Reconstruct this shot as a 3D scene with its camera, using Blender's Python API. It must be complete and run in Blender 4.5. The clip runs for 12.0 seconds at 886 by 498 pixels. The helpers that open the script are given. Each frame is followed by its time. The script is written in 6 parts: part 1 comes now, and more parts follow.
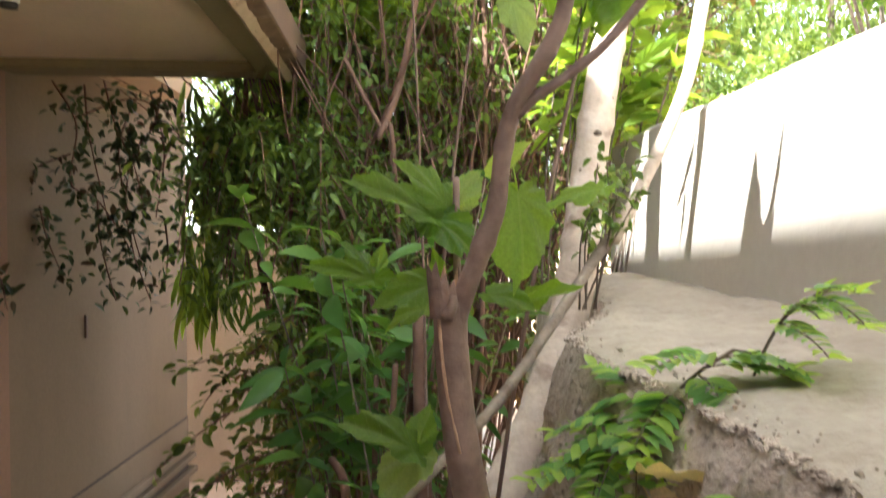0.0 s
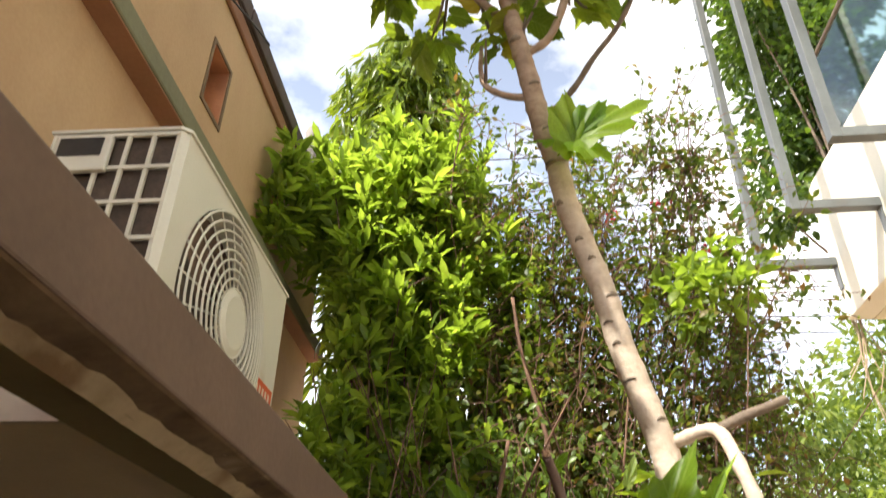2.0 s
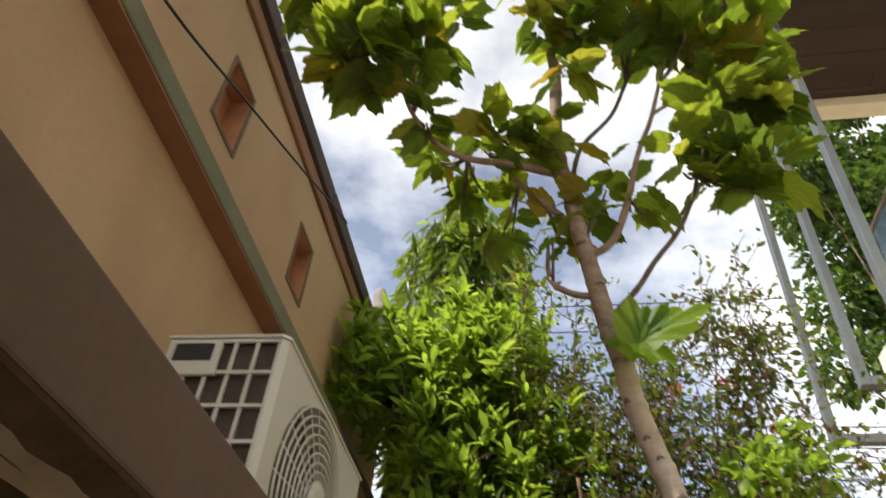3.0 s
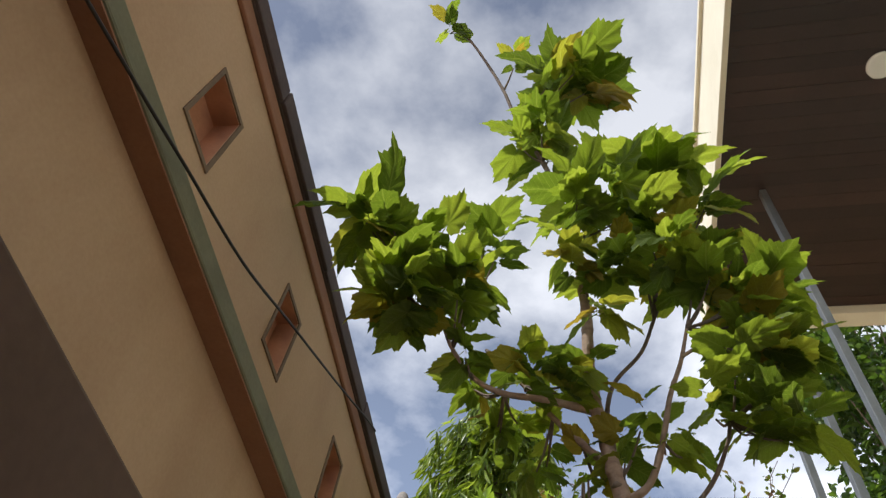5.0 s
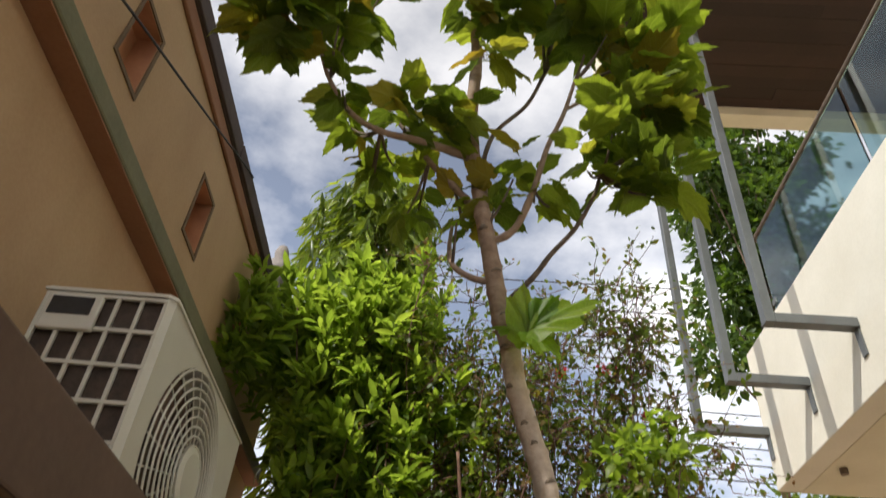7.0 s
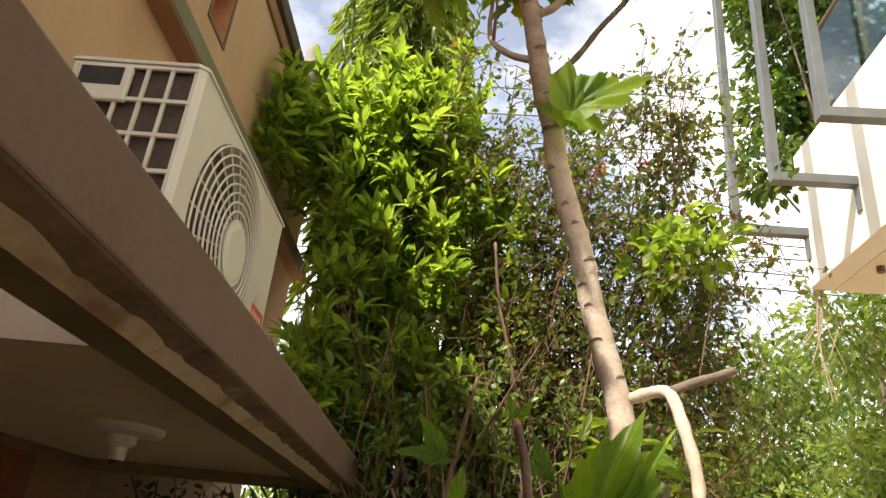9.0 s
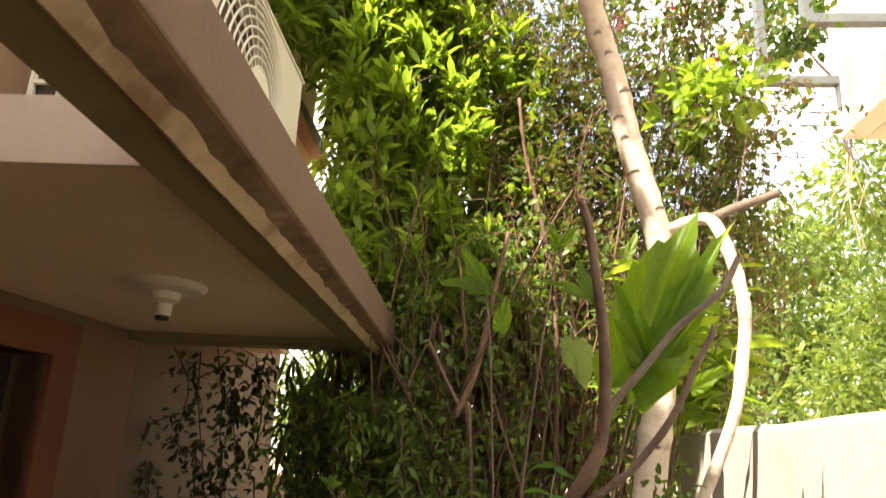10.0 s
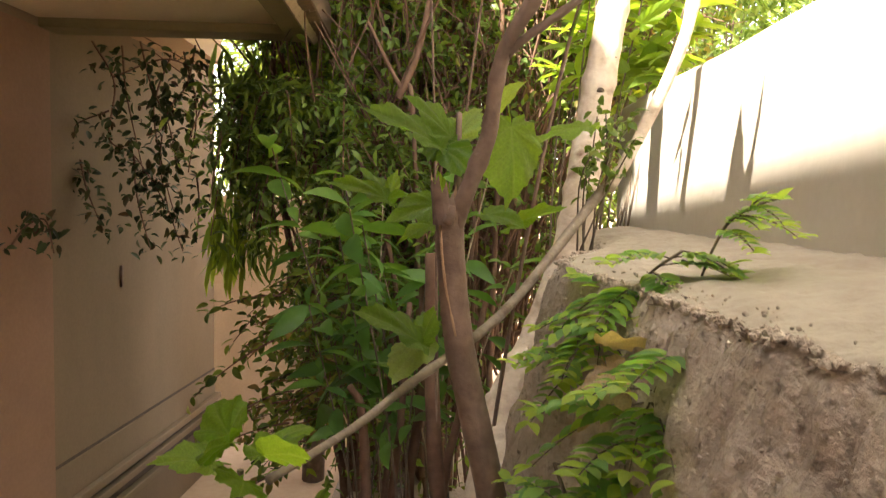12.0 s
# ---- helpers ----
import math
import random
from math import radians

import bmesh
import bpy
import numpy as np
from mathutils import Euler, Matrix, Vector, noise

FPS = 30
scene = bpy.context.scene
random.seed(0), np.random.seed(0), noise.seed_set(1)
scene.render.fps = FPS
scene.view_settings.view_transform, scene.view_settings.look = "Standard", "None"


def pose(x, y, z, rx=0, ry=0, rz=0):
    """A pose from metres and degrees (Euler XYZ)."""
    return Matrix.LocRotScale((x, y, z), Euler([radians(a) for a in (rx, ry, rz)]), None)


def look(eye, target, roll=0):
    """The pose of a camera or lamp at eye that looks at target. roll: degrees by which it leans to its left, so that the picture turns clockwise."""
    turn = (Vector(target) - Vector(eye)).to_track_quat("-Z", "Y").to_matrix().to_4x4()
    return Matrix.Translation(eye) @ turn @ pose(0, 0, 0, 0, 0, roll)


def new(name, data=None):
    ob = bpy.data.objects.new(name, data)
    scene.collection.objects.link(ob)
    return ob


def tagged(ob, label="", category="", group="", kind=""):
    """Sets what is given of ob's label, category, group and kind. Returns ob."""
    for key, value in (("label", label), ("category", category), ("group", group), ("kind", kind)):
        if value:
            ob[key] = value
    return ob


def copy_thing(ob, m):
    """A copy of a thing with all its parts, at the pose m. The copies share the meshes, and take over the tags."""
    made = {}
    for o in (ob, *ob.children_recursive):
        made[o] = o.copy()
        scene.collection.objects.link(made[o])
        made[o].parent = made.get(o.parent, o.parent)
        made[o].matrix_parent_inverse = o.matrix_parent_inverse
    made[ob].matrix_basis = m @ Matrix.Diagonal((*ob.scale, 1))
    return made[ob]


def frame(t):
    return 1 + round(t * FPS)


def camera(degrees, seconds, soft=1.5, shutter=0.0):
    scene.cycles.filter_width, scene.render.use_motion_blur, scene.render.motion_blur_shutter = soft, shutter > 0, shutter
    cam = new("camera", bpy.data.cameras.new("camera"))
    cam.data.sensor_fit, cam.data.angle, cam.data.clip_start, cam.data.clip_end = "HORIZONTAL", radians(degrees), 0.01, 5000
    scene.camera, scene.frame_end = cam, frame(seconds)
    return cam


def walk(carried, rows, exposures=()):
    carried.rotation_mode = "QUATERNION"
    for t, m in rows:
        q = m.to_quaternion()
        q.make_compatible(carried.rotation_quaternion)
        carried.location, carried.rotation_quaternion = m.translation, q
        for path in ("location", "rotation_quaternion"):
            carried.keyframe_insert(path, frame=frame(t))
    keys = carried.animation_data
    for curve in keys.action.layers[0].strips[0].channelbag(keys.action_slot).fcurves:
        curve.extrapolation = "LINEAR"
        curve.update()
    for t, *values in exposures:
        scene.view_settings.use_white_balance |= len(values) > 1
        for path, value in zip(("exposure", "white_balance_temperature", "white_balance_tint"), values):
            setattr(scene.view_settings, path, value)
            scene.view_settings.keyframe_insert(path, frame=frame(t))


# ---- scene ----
cam = camera(63.8, 12.0, soft=1.3, shutter=0.3)
PATH = [
    (0, (0.407, 0.564, 1.583), (0.455, 2.563, 1.528), 0.2),
    (0.5, (0.425, 0.546, 1.616), (0.357, 2.519, 1.94), 0.0),
    (1, (0.452, 0.488, 1.735), (0.235, 2.39, 2.314), -0.5),
    (1.5, (0.459, 0.465, 1.795), (0.261, 2.285, 2.6), -0.7),
    (2, (0.473, 0.402, 1.842), (0.268, 2.109, 2.863), 1.1),
    (2.5, (0.466, 0.311, 1.881), (0.299, 1.914, 3.066), 1.9),
    (3, (0.447, 0.205, 1.884), (0.11, 1.661, 3.213), 5.7),
    (3.5, (0.455, 0.117, 1.913), (0.033, 1.433, 3.359), 8.5),
    (3.7, (0.463, 0.093, 1.921), (0.072, 1.391, 3.391), 7.6),
    (5.3, (0.399, -0.02, 1.936), (0.061, 1.054, 3.588), 12.2),
    (5.5, (0.396, -0.002, 1.947), (0.085, 1.18, 3.53), 11.1),
    (6, (0.425, 0.059, 1.954), (0.177, 1.345, 3.466), 8.7),
    (6.5, (0.453, 0.119, 1.941), (0.268, 1.509, 3.367), 6.2),
    (7, (0.468, 0.177, 1.914), (0.383, 1.722, 3.181), 5.1),
    (7.5, (0.477, 0.227, 1.883), (0.388, 1.908, 2.964), 5.1),
    (7.7, (0.483, 0.232, 1.881), (0.364, 1.951, 2.896), 5.1),
    (9.3, (0.443, 0.303, 1.839), (0.292, 2.143, 2.609), 5.7),
    (9.5, (0.431, 0.328, 1.803), (0.284, 2.19, 2.519), 4.2),
    (10, (0.413, 0.346, 1.746), (0.236, 2.262, 2.292), 2.8),
    (10.5, (0.408, 0.365, 1.696), (0.376, 2.327, 2.083), 3.1),
    (11, (0.425, 0.374, 1.622), (0.466, 2.349, 1.936), 1.3),
    (11.5, (0.422, 0.425, 1.562), (0.397, 2.425, 1.582), 1.4),
    (12, (0.426, 0.434, 1.527), (0.416, 2.43, 1.399), 1.2),
]
EXPOSURES = [(0, 2.62, 5900, 10), (0.5, 2.52, 6050, 10), (1.0, 2.43, 6300, 10), (1.5, 1.96, 6600, 10), (2.0, 1.05, 6600, 10), (2.5, 0.47, 6500, 10), (3.6, 0.11, 6250, 11), (5.5, -0.21, 5950, 11), (6.5, -0.08, 6250, 11), (7.0, -0.12, 6400, 11), (7.6, 0.02, 6600, 11), (9.4, 1.07, 7000, 11), (10.0, 1.70, 7100, 11), (10.5, 2.14, 7000, 11), (11.1, 2.26, 7000, 11), (11.5, 2.19, 7000, 11), (12, 2.5, 7200, 12)]
walk(cam, [(t, look(eye, target, roll)) for t, eye, target, roll in PATH], EXPOSURES)

# ---- light ----
SUN_WAY = Vector((0.43, 0.50, -0.806)).normalized()
sun = new("sun", bpy.data.lights.new("sun", "SUN"))
sun.data.energy, sun.data.angle, sun.data.color = 5.0, radians(0.6), (1.0, 0.94, 0.84)
sun.matrix_world = look((-6, -6, 12), Vector((-6, -6, 12)) + SUN_WAY)
world = bpy.data.worlds.new("sky")
scene.world = world
world.use_nodes = True
wn, wl = world.node_tree.nodes, world.node_tree.links
wn.clear()
sky = wn.new("ShaderNodeTexSky")
sky.sky_type, sky.sun_disc = "NISHITA", False
sky.sun_elevation = math.asin(-SUN_WAY.z)
sky.sun_rotation = math.atan2(-SUN_WAY.x, -SUN_WAY.y)
sky.dust_density = 2.0
coord = wn.new("ShaderNodeTexCoord")
stretch = wn.new("ShaderNodeMapping")
stretch.inputs["Scale"].default_value = (1.0, 1.0, 1.7)
puffs = wn.new("ShaderNodeTexNoise")
puffs.inputs["Scale"].default_value, puffs.inputs["Detail"].default_value, puffs.inputs["Roughness"].default_value = 3.1, 9.0, 0.55
cover = wn.new("ShaderNodeMapRange")
cover.inputs["From Min"].default_value, cover.inputs["From Max"].default_value = 0.39, 0.64
cover.inputs["To Min"].default_value = 0.14
cloud = wn.new("ShaderNodeMix")
cloud.data_type = "RGBA"
cloud.inputs["B"].default_value = (9.4, 9.3, 9.3, 1)
back = wn.new("ShaderNodeBackground")
back.inputs["Strength"].default_value = 0.118
wout = wn.new("ShaderNodeOutputWorld")
wl.new(coord.outputs["Generated"], stretch.inputs["Vector"])
wl.new(stretch.outputs["Vector"], puffs.inputs["Vector"])
wl.new(puffs.outputs["Fac"], cover.inputs["Value"])
wl.new(cover.outputs["Result"], cloud.inputs["Factor"])
wl.new(sky.outputs["Color"], cloud.inputs["A"])
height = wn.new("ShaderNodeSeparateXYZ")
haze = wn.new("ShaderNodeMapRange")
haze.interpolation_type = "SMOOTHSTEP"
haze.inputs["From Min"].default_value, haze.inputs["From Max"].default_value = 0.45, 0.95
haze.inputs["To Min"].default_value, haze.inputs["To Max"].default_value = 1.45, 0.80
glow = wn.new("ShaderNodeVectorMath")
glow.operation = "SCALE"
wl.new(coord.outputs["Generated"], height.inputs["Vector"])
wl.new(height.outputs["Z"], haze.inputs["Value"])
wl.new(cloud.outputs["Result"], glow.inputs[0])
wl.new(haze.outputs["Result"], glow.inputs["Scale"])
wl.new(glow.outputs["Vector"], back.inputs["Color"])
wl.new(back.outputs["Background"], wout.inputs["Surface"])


# ---- materials ----
def surface(name, dark, light, rough=0.8, scale=6.0, bump=0.15, fine=60.0, metal=0.0, stain=None, stain_at=0.6, stain_scale=1.5, stretch_z=1.0, island=0.0):
    """A painted, plastered or earthy surface: two scales of tone, stains and fine relief, in metres."""
    m = bpy.data.materials.new(name)
    m.use_nodes = True
    n, l = m.node_tree.nodes, m.node_tree.links
    b = n["Principled BSDF"]
    b.inputs["Metallic"].default_value = metal
    tc = n.new("ShaderNodeTexCoord")
    mp = n.new("ShaderNodeMapping")
    mp.inputs["Scale"].default_value = (1, 1, stretch_z)
    l.new(tc.outputs["Object"], mp.inputs["Vector"])
    big = n.new("ShaderNodeTexNoise")
    big.inputs["Scale"].default_value, big.inputs["Detail"].default_value, big.inputs["Roughness"].default_value = scale, 8, 0.6
    small = n.new("ShaderNodeTexNoise")
    small.inputs["Scale"].default_value, small.inputs["Detail"].default_value = fine, 5
    l.new(mp.outputs["Vector"], big.inputs["Vector"])
    l.new(tc.outputs["Object"], small.inputs["Vector"])
    add = n.new("ShaderNodeMath")
    add.operation = "MULTIPLY_ADD"
    add.inputs[1].default_value, add.inputs[2].default_value = 0.35, 0.0
    l.new(small.outputs["Fac"], add.inputs[0])
    l.new(big.outputs["Fac"], add.inputs[2])
    ramp = n.new("ShaderNodeValToRGB")
    ramp.color_ramp.elements[0].position, ramp.color_ramp.elements[1].position = 0.45, 0.9
    ramp.color_ramp.elements[0].color, ramp.color_ramp.elements[1].color = (*dark, 1), (*light, 1)
    l.new(add.outputs["Value"], ramp.inputs["Fac"])
    out = ramp.outputs["Color"]
    if stain:
        st = n.new("ShaderNodeTexNoise")
        st.inputs["Scale"].default_value, st.inputs["Detail"].default_value = stain_scale, 6
        l.new(mp.outputs["Vector"], st.inputs["Vector"])
        cut = n.new("ShaderNodeMapRange")
        cut.inputs["From Min"].default_value, cut.inputs["From Max"].default_value = stain_at, stain_at + 0.14
        l.new(st.outputs["Fac"], cut.inputs["Value"])
        mx = n.new("ShaderNodeMix")
        mx.data_type = "RGBA"
        mx.inputs["B"].default_value = (*stain, 1)
        l.new(cut.outputs["Result"], mx.inputs["Factor"])
        l.new(out, mx.inputs["A"])
        out = mx.outputs["Result"]
    if island:
        geo = n.new("ShaderNodeNewGeometry")
        hue = n.new("ShaderNodeHueSaturation")
        rr = n.new("ShaderNodeMapRange")
        rr.inputs["To Min"].default_value, rr.inputs["To Max"].default_value = 1 - island, 1 + island
        l.new(geo.outputs["Random Per Island"], rr.inputs["Value"])
        l.new(rr.outputs["Result"], hue.inputs["Value"])
        l.new(out, hue.inputs["Color"])
        out = hue.outputs["Color"]
    l.new(out, b.inputs["Base Color"])
    rg = n.new("ShaderNodeMapRange")
    rg.inputs["To Min"].default_value, rg.inputs["To Max"].default_value = max(0.05, rough - 0.1), min(1, rough + 0.12)
    l.new(big.outputs["Fac"], rg.inputs["Value"])
    l.new(rg.outputs["Result"], b.inputs["Roughness"])
    bp = n.new("ShaderNodeBump")
    bp.inputs["Strength"].default_value, bp.inputs["Distance"].default_value = bump, 0.01
    l.new(add.outputs["Value"], bp.inputs["Height"])
    l.new(bp.outputs["Normal"], b.inputs["Normal"])
    return m


def leafy(name, colors, translucent=0.45, rough=0.42, by_object=False, old=None, old_share=0.08, veins=0.0):
    """Leaf blades: tone varies leaf by leaf, light passes through them."""
    m = bpy.data.materials.new(name)
    m.use_nodes = True
    n, l = m.node_tree.nodes, m.node_tree.links
    b = n["Principled BSDF"]
    b.inputs["Roughness"].default_value = rough
    b.inputs["Specular IOR Level"].default_value = 0.35
    if by_object:
        pick = n.new("ShaderNodeObjectInfo").outputs["Random"]
    else:
        pick = n.new("ShaderNodeNewGeometry").outputs["Random Per Island"]
    ramp = n.new("ShaderNodeValToRGB")
    el = ramp.color_ramp.elements
    while len(el) < len(colors):
        el.new(0.5)
    for k, c in enumerate(colors):
        el[k].position, el[k].color = k / max(1, len(colors) - 1) * (1 - old_share if old else 1), (*c, 1)
    if old:
        e = el.new(1.0)
        e.color = (*old, 1)
    l.new(pick, ramp.inputs["Fac"])
    tc = n.new("ShaderNodeTexCoord")
    mottle = n.new("ShaderNodeTexNoise")
    mottle.inputs["Scale"].default_value, mottle.inputs["Detail"].default_value = 28, 4
    l.new(tc.outputs["Object"], mottle.inputs["Vector"])
    mr = n.new("ShaderNodeMapRange")
    mr.inputs["To Min"].default_value, mr.inputs["To Max"].default_value = 0.7, 1.3
    l.new(mottle.outputs["Fac"], mr.inputs["Value"])
    hs = n.new("ShaderNodeHueSaturation")
    l.new(mr.outputs["Result"], hs.inputs["Value"])
    l.new(ramp.outputs["Color"], hs.inputs["Color"])
    if veins:
        # a midrib and slanting side veins, along the leaf's own length
        sep = n.new("ShaderNodeSeparateXYZ")
        l.new(tc.outputs["Object"], sep.inputs["Vector"])

        def calc(op, a, v):
            q = n.new("ShaderNodeMath")
            q.operation = op
            l.new(a, q.inputs[0])
            if isinstance(v, (int, float)):
                q.inputs[1].default_value = v
            else:
                l.new(v, q.inputs[1])
            return q.outputs["Value"]
        ax = calc("ABSOLUTE", sep.outputs["X"], 0.0)
        slant = calc("FRACT", calc("MULTIPLY", calc("SUBTRACT", sep.outputs["Y"], calc("MULTIPLY", ax, 0.85)), 7.0), 0.0)
        side_vein = calc("LESS_THAN", slant, 0.07)
        rib = calc("LESS_THAN", ax, 0.012)
        vein = calc("MULTIPLY", calc("MAXIMUM", side_vein, rib), veins)
        pale = n.new("ShaderNodeMix")
        pale.data_type = "RGBA"
        pale.inputs["B"].default_value = (0.36, 0.42, 0.20, 1)
        l.new(vein, pale.inputs["Factor"])
        l.new(hs.outputs["Color"], pale.inputs["A"])
        leaf_tone = pale.outputs["Result"]
    else:
        leaf_tone = hs.outputs["Color"]
    l.new(leaf_tone, b.inputs["Base Color"])
    tr = n.new("ShaderNodeBsdfTranslucent")
    warm = n.new("ShaderNodeMix")
    warm.data_type, warm.blend_type = "RGBA", "MULTIPLY"
    warm.inputs["Factor"].default_value = 1.0
    warm.inputs["B"].default_value = (2.0, 1.9, 0.75, 1)
    l.new(leaf_tone, warm.inputs["A"])
    l.new(warm.outputs["Result"], tr.inputs["Color"])
    mix = n.new("ShaderNodeMixShader")
    mix.inputs["Fac"].default_value = translucent
    l.new(b.outputs["BSDF"], mix.inputs[1])
    l.new(tr.outputs["BSDF"], mix.inputs[2])
    l.new(mix.outputs["Shader"], n["Material Output"].inputs["Surface"])
    bp = n.new("ShaderNodeBump")
    bp.inputs["Strength"].default_value, bp.inputs["Distance"].default_value = 0.2, 0.004
    l.new(mottle.outputs["Fac"], bp.inputs["Height"])
    l.new(bp.outputs["Normal"], b.inputs["Normal"])
    return m


def glass(name, tint):
    m = bpy.data.materials.new(name)
    m.use_nodes = True
    b = m.node_tree.nodes["Principled BSDF"]
    b.inputs["Base Color"].default_value = (*tint, 1)
    b.inputs["Roughness"].default_value = 0.03
    b.inputs["Transmission Weight"].default_value = 1.0
    b.inputs["IOR"].default_value = 1.45
    return m


M_WALL = surface("cream_wall_paint", (0.485, 0.318, 0.182), (0.595, 0.413, 0.248), 0.85, 2.5, 0.12, 90, stain=(0.46, 0.305, 0.17), stain_at=0.60, stain_scale=1.1, stretch_z=0.5)
# lighter copy of the house-wall beige, with sunlight put into the colour
M_GARDENWALL = surface("sunlit_garden_beige", (0.50, 0.375, 0.25), (0.63, 0.49, 0.34), 0.85, 2.0, 0.15, 60, stain=(0.42, 0.25, 0.13), stain_at=0.6, stain_scale=0.9)
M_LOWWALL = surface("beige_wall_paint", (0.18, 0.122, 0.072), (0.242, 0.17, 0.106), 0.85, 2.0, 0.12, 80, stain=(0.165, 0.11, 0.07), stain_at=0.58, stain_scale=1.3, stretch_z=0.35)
# near-black tone for the shade painted between plinth mouldings
M_GROOVESHADE = surface("groove_shade", (0.06, 0.042, 0.03), (0.11, 0.08, 0.055), 0.9, 8, 0.2, 60)
M_REDWALL = surface("faded_red_wash", (0.24, 0.13, 0.08), (0.32, 0.185, 0.118), 0.8, 3, 0.1, 70, stain=(0.15, 0.075, 0.045), stain_at=0.6)
M_RED = surface("red_oxide_paint", (0.17, 0.055, 0.03), (0.25, 0.085, 0.045), 0.7, 3, 0.1, 70)
M_BROWN = surface("brown_band_paint", (0.25, 0.115, 0.062), (0.34, 0.165, 0.09), 0.8, 4, 0.12, 80, stain=(0.20, 0.09, 0.05), stain_at=0.62)
M_GREEN = surface("sage_green_paint", (0.165, 0.16, 0.095), (0.225, 0.22, 0.135), 0.8, 5, 0.12, 80, stain=(0.13, 0.125, 0.08), stain_at=0.62)
M_NICHE = surface("terracotta_paint", (0.50, 0.23, 0.125), (0.62, 0.32, 0.18), 0.8, 8, 0.1, 90, stain=(0.40, 0.18, 0.10), stain_at=0.6, stain_scale=5)
M_NICHEFRAME = surface("niche_frame_paint", (0.15, 0.10, 0.06), (0.22, 0.15, 0.09), 0.8, 12, 0.1, 90)
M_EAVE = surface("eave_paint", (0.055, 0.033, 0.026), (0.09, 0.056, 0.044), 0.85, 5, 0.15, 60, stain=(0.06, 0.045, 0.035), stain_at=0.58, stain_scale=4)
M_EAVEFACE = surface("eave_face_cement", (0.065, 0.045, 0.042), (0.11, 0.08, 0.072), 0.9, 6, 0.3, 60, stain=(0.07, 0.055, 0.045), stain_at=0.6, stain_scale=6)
M_FASCIA = surface("fascia_paint", (0.155, 0.098, 0.072), (0.205, 0.135, 0.102), 0.75, 5, 0.12, 80, stain=(0.20, 0.13, 0.095), stain_at=0.62, stain_scale=3)
M_STRIPPALE = surface("peeling_pale_lip", (0.42, 0.31, 0.19), (0.62, 0.48, 0.32), 0.85, 9, 0.3, 45, stain=(0.26, 0.16, 0.085), stain_at=0.60, stain_scale=8)
M_STRIP = surface("stained_drip_strip", (0.115, 0.07, 0.04), (0.29, 0.19, 0.115), 0.85, 7, 0.3, 45, stain=(0.36, 0.26, 0.18), stain_at=0.60, stain_scale=16)
M_BEAMGREEN = surface("olive_beam_paint", (0.19, 0.155, 0.075), (0.26, 0.215, 0.105), 0.75, 4, 0.1, 80, stain=(0.10, 0.08, 0.04), stain_at=0.62)
M_SOFFIT = surface("soffit_distemper", (0.68, 0.55, 0.38), (0.79, 0.66, 0.47), 0.85, 2.0, 0.1, 90, stain=(0.55, 0.42, 0.28), stain_at=0.58, stain_scale=1.6)
M_SLABDARK = surface("shade_slab_concrete", (0.13, 0.11, 0.09), (0.21, 0.18, 0.15), 0.9, 3, 0.3, 50)
M_SLABEND = surface("slab_end_paint", (0.55, 0.44, 0.35), (0.66, 0.54, 0.44), 0.8, 4, 0.1, 80)
M_NEIGHBOUR = surface("white_weather_paint", (0.74, 0.71, 0.60), (0.84, 0.81, 0.70), 0.8, 2.5, 0.08, 70, stain=(0.66, 0.61, 0.48), stain_at=0.63, stain_scale=1.4)
M_CREAM = surface("cream_beam_paint", (0.70, 0.66, 0.50), (0.80, 0.76, 0.60), 0.8, 3, 0.08, 70, stain=(0.58, 0.53, 0.38), stain_at=0.62)
M_PLANK = surface("dark_wood_plank", (0.026, 0.012, 0.008), (0.042, 0.020, 0.014), 0.45, 3, 0.2, 40, island=0.25)
M_STEEL = surface("grey_painted_steel", (0.088, 0.096, 0.095), (0.13, 0.14, 0.138), 0.42, 9, 0.08, 120, stain=(0.12, 0.11, 0.10), stain_at=0.66, stain_scale=6)
M_BOUNDARY = surface("lime_washed_wall", (0.49, 0.455, 0.395), (0.59, 0.555, 0.49), 0.9, 3, 0.35, 50, stain=(0.40, 0.36, 0.30), stain_at=0.63, stain_scale=3.5)
# the dark flecks paint in shade inside small pits of the earth
M_SOIL = surface("dry_earth", (0.40, 0.325, 0.255), (0.62, 0.525, 0.43), 0.95, 26, 1.3, 150, stain=(0.17, 0.13, 0.10), stain_at=0.585, stain_scale=85)
M_SAND = surface("pale_sand", (0.315, 0.262, 0.205), (0.41, 0.355, 0.288), 0.95, 10, 0.6, 80, stain=(0.32, 0.25, 0.19), stain_at=0.66, stain_scale=14)
M_GROUND = surface("beige_paving_earth", (0.47, 0.31, 0.19), (0.62, 0.47, 0.33), 0.95, 0.6, 0.4, 25, stain=(0.44, 0.25, 0.12), stain_at=0.55, stain_scale=0.5)
M_BARKPALE = surface("pale_fig_bark", (0.46, 0.36, 0.27), (0.70, 0.60, 0.49), 0.85, 14, 0.5, 90, stain=(0.20, 0.13, 0.09), stain_at=0.62, stain_scale=11, stretch_z=1.7)
M_BARKRED = surface("red_brown_bark", (0.12, 0.074, 0.056), (0.26, 0.175, 0.133), 0.7, 25, 0.4, 120, stain=(0.20, 0.13, 0.095), stain_at=0.64, stain_scale=22)
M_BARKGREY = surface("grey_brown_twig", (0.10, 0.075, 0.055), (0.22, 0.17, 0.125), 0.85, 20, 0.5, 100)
M_TWIGPALE = surface("pale_dry_vine", (0.30, 0.23, 0.15), (0.45, 0.36, 0.25), 0.9, 20, 0.3, 80)
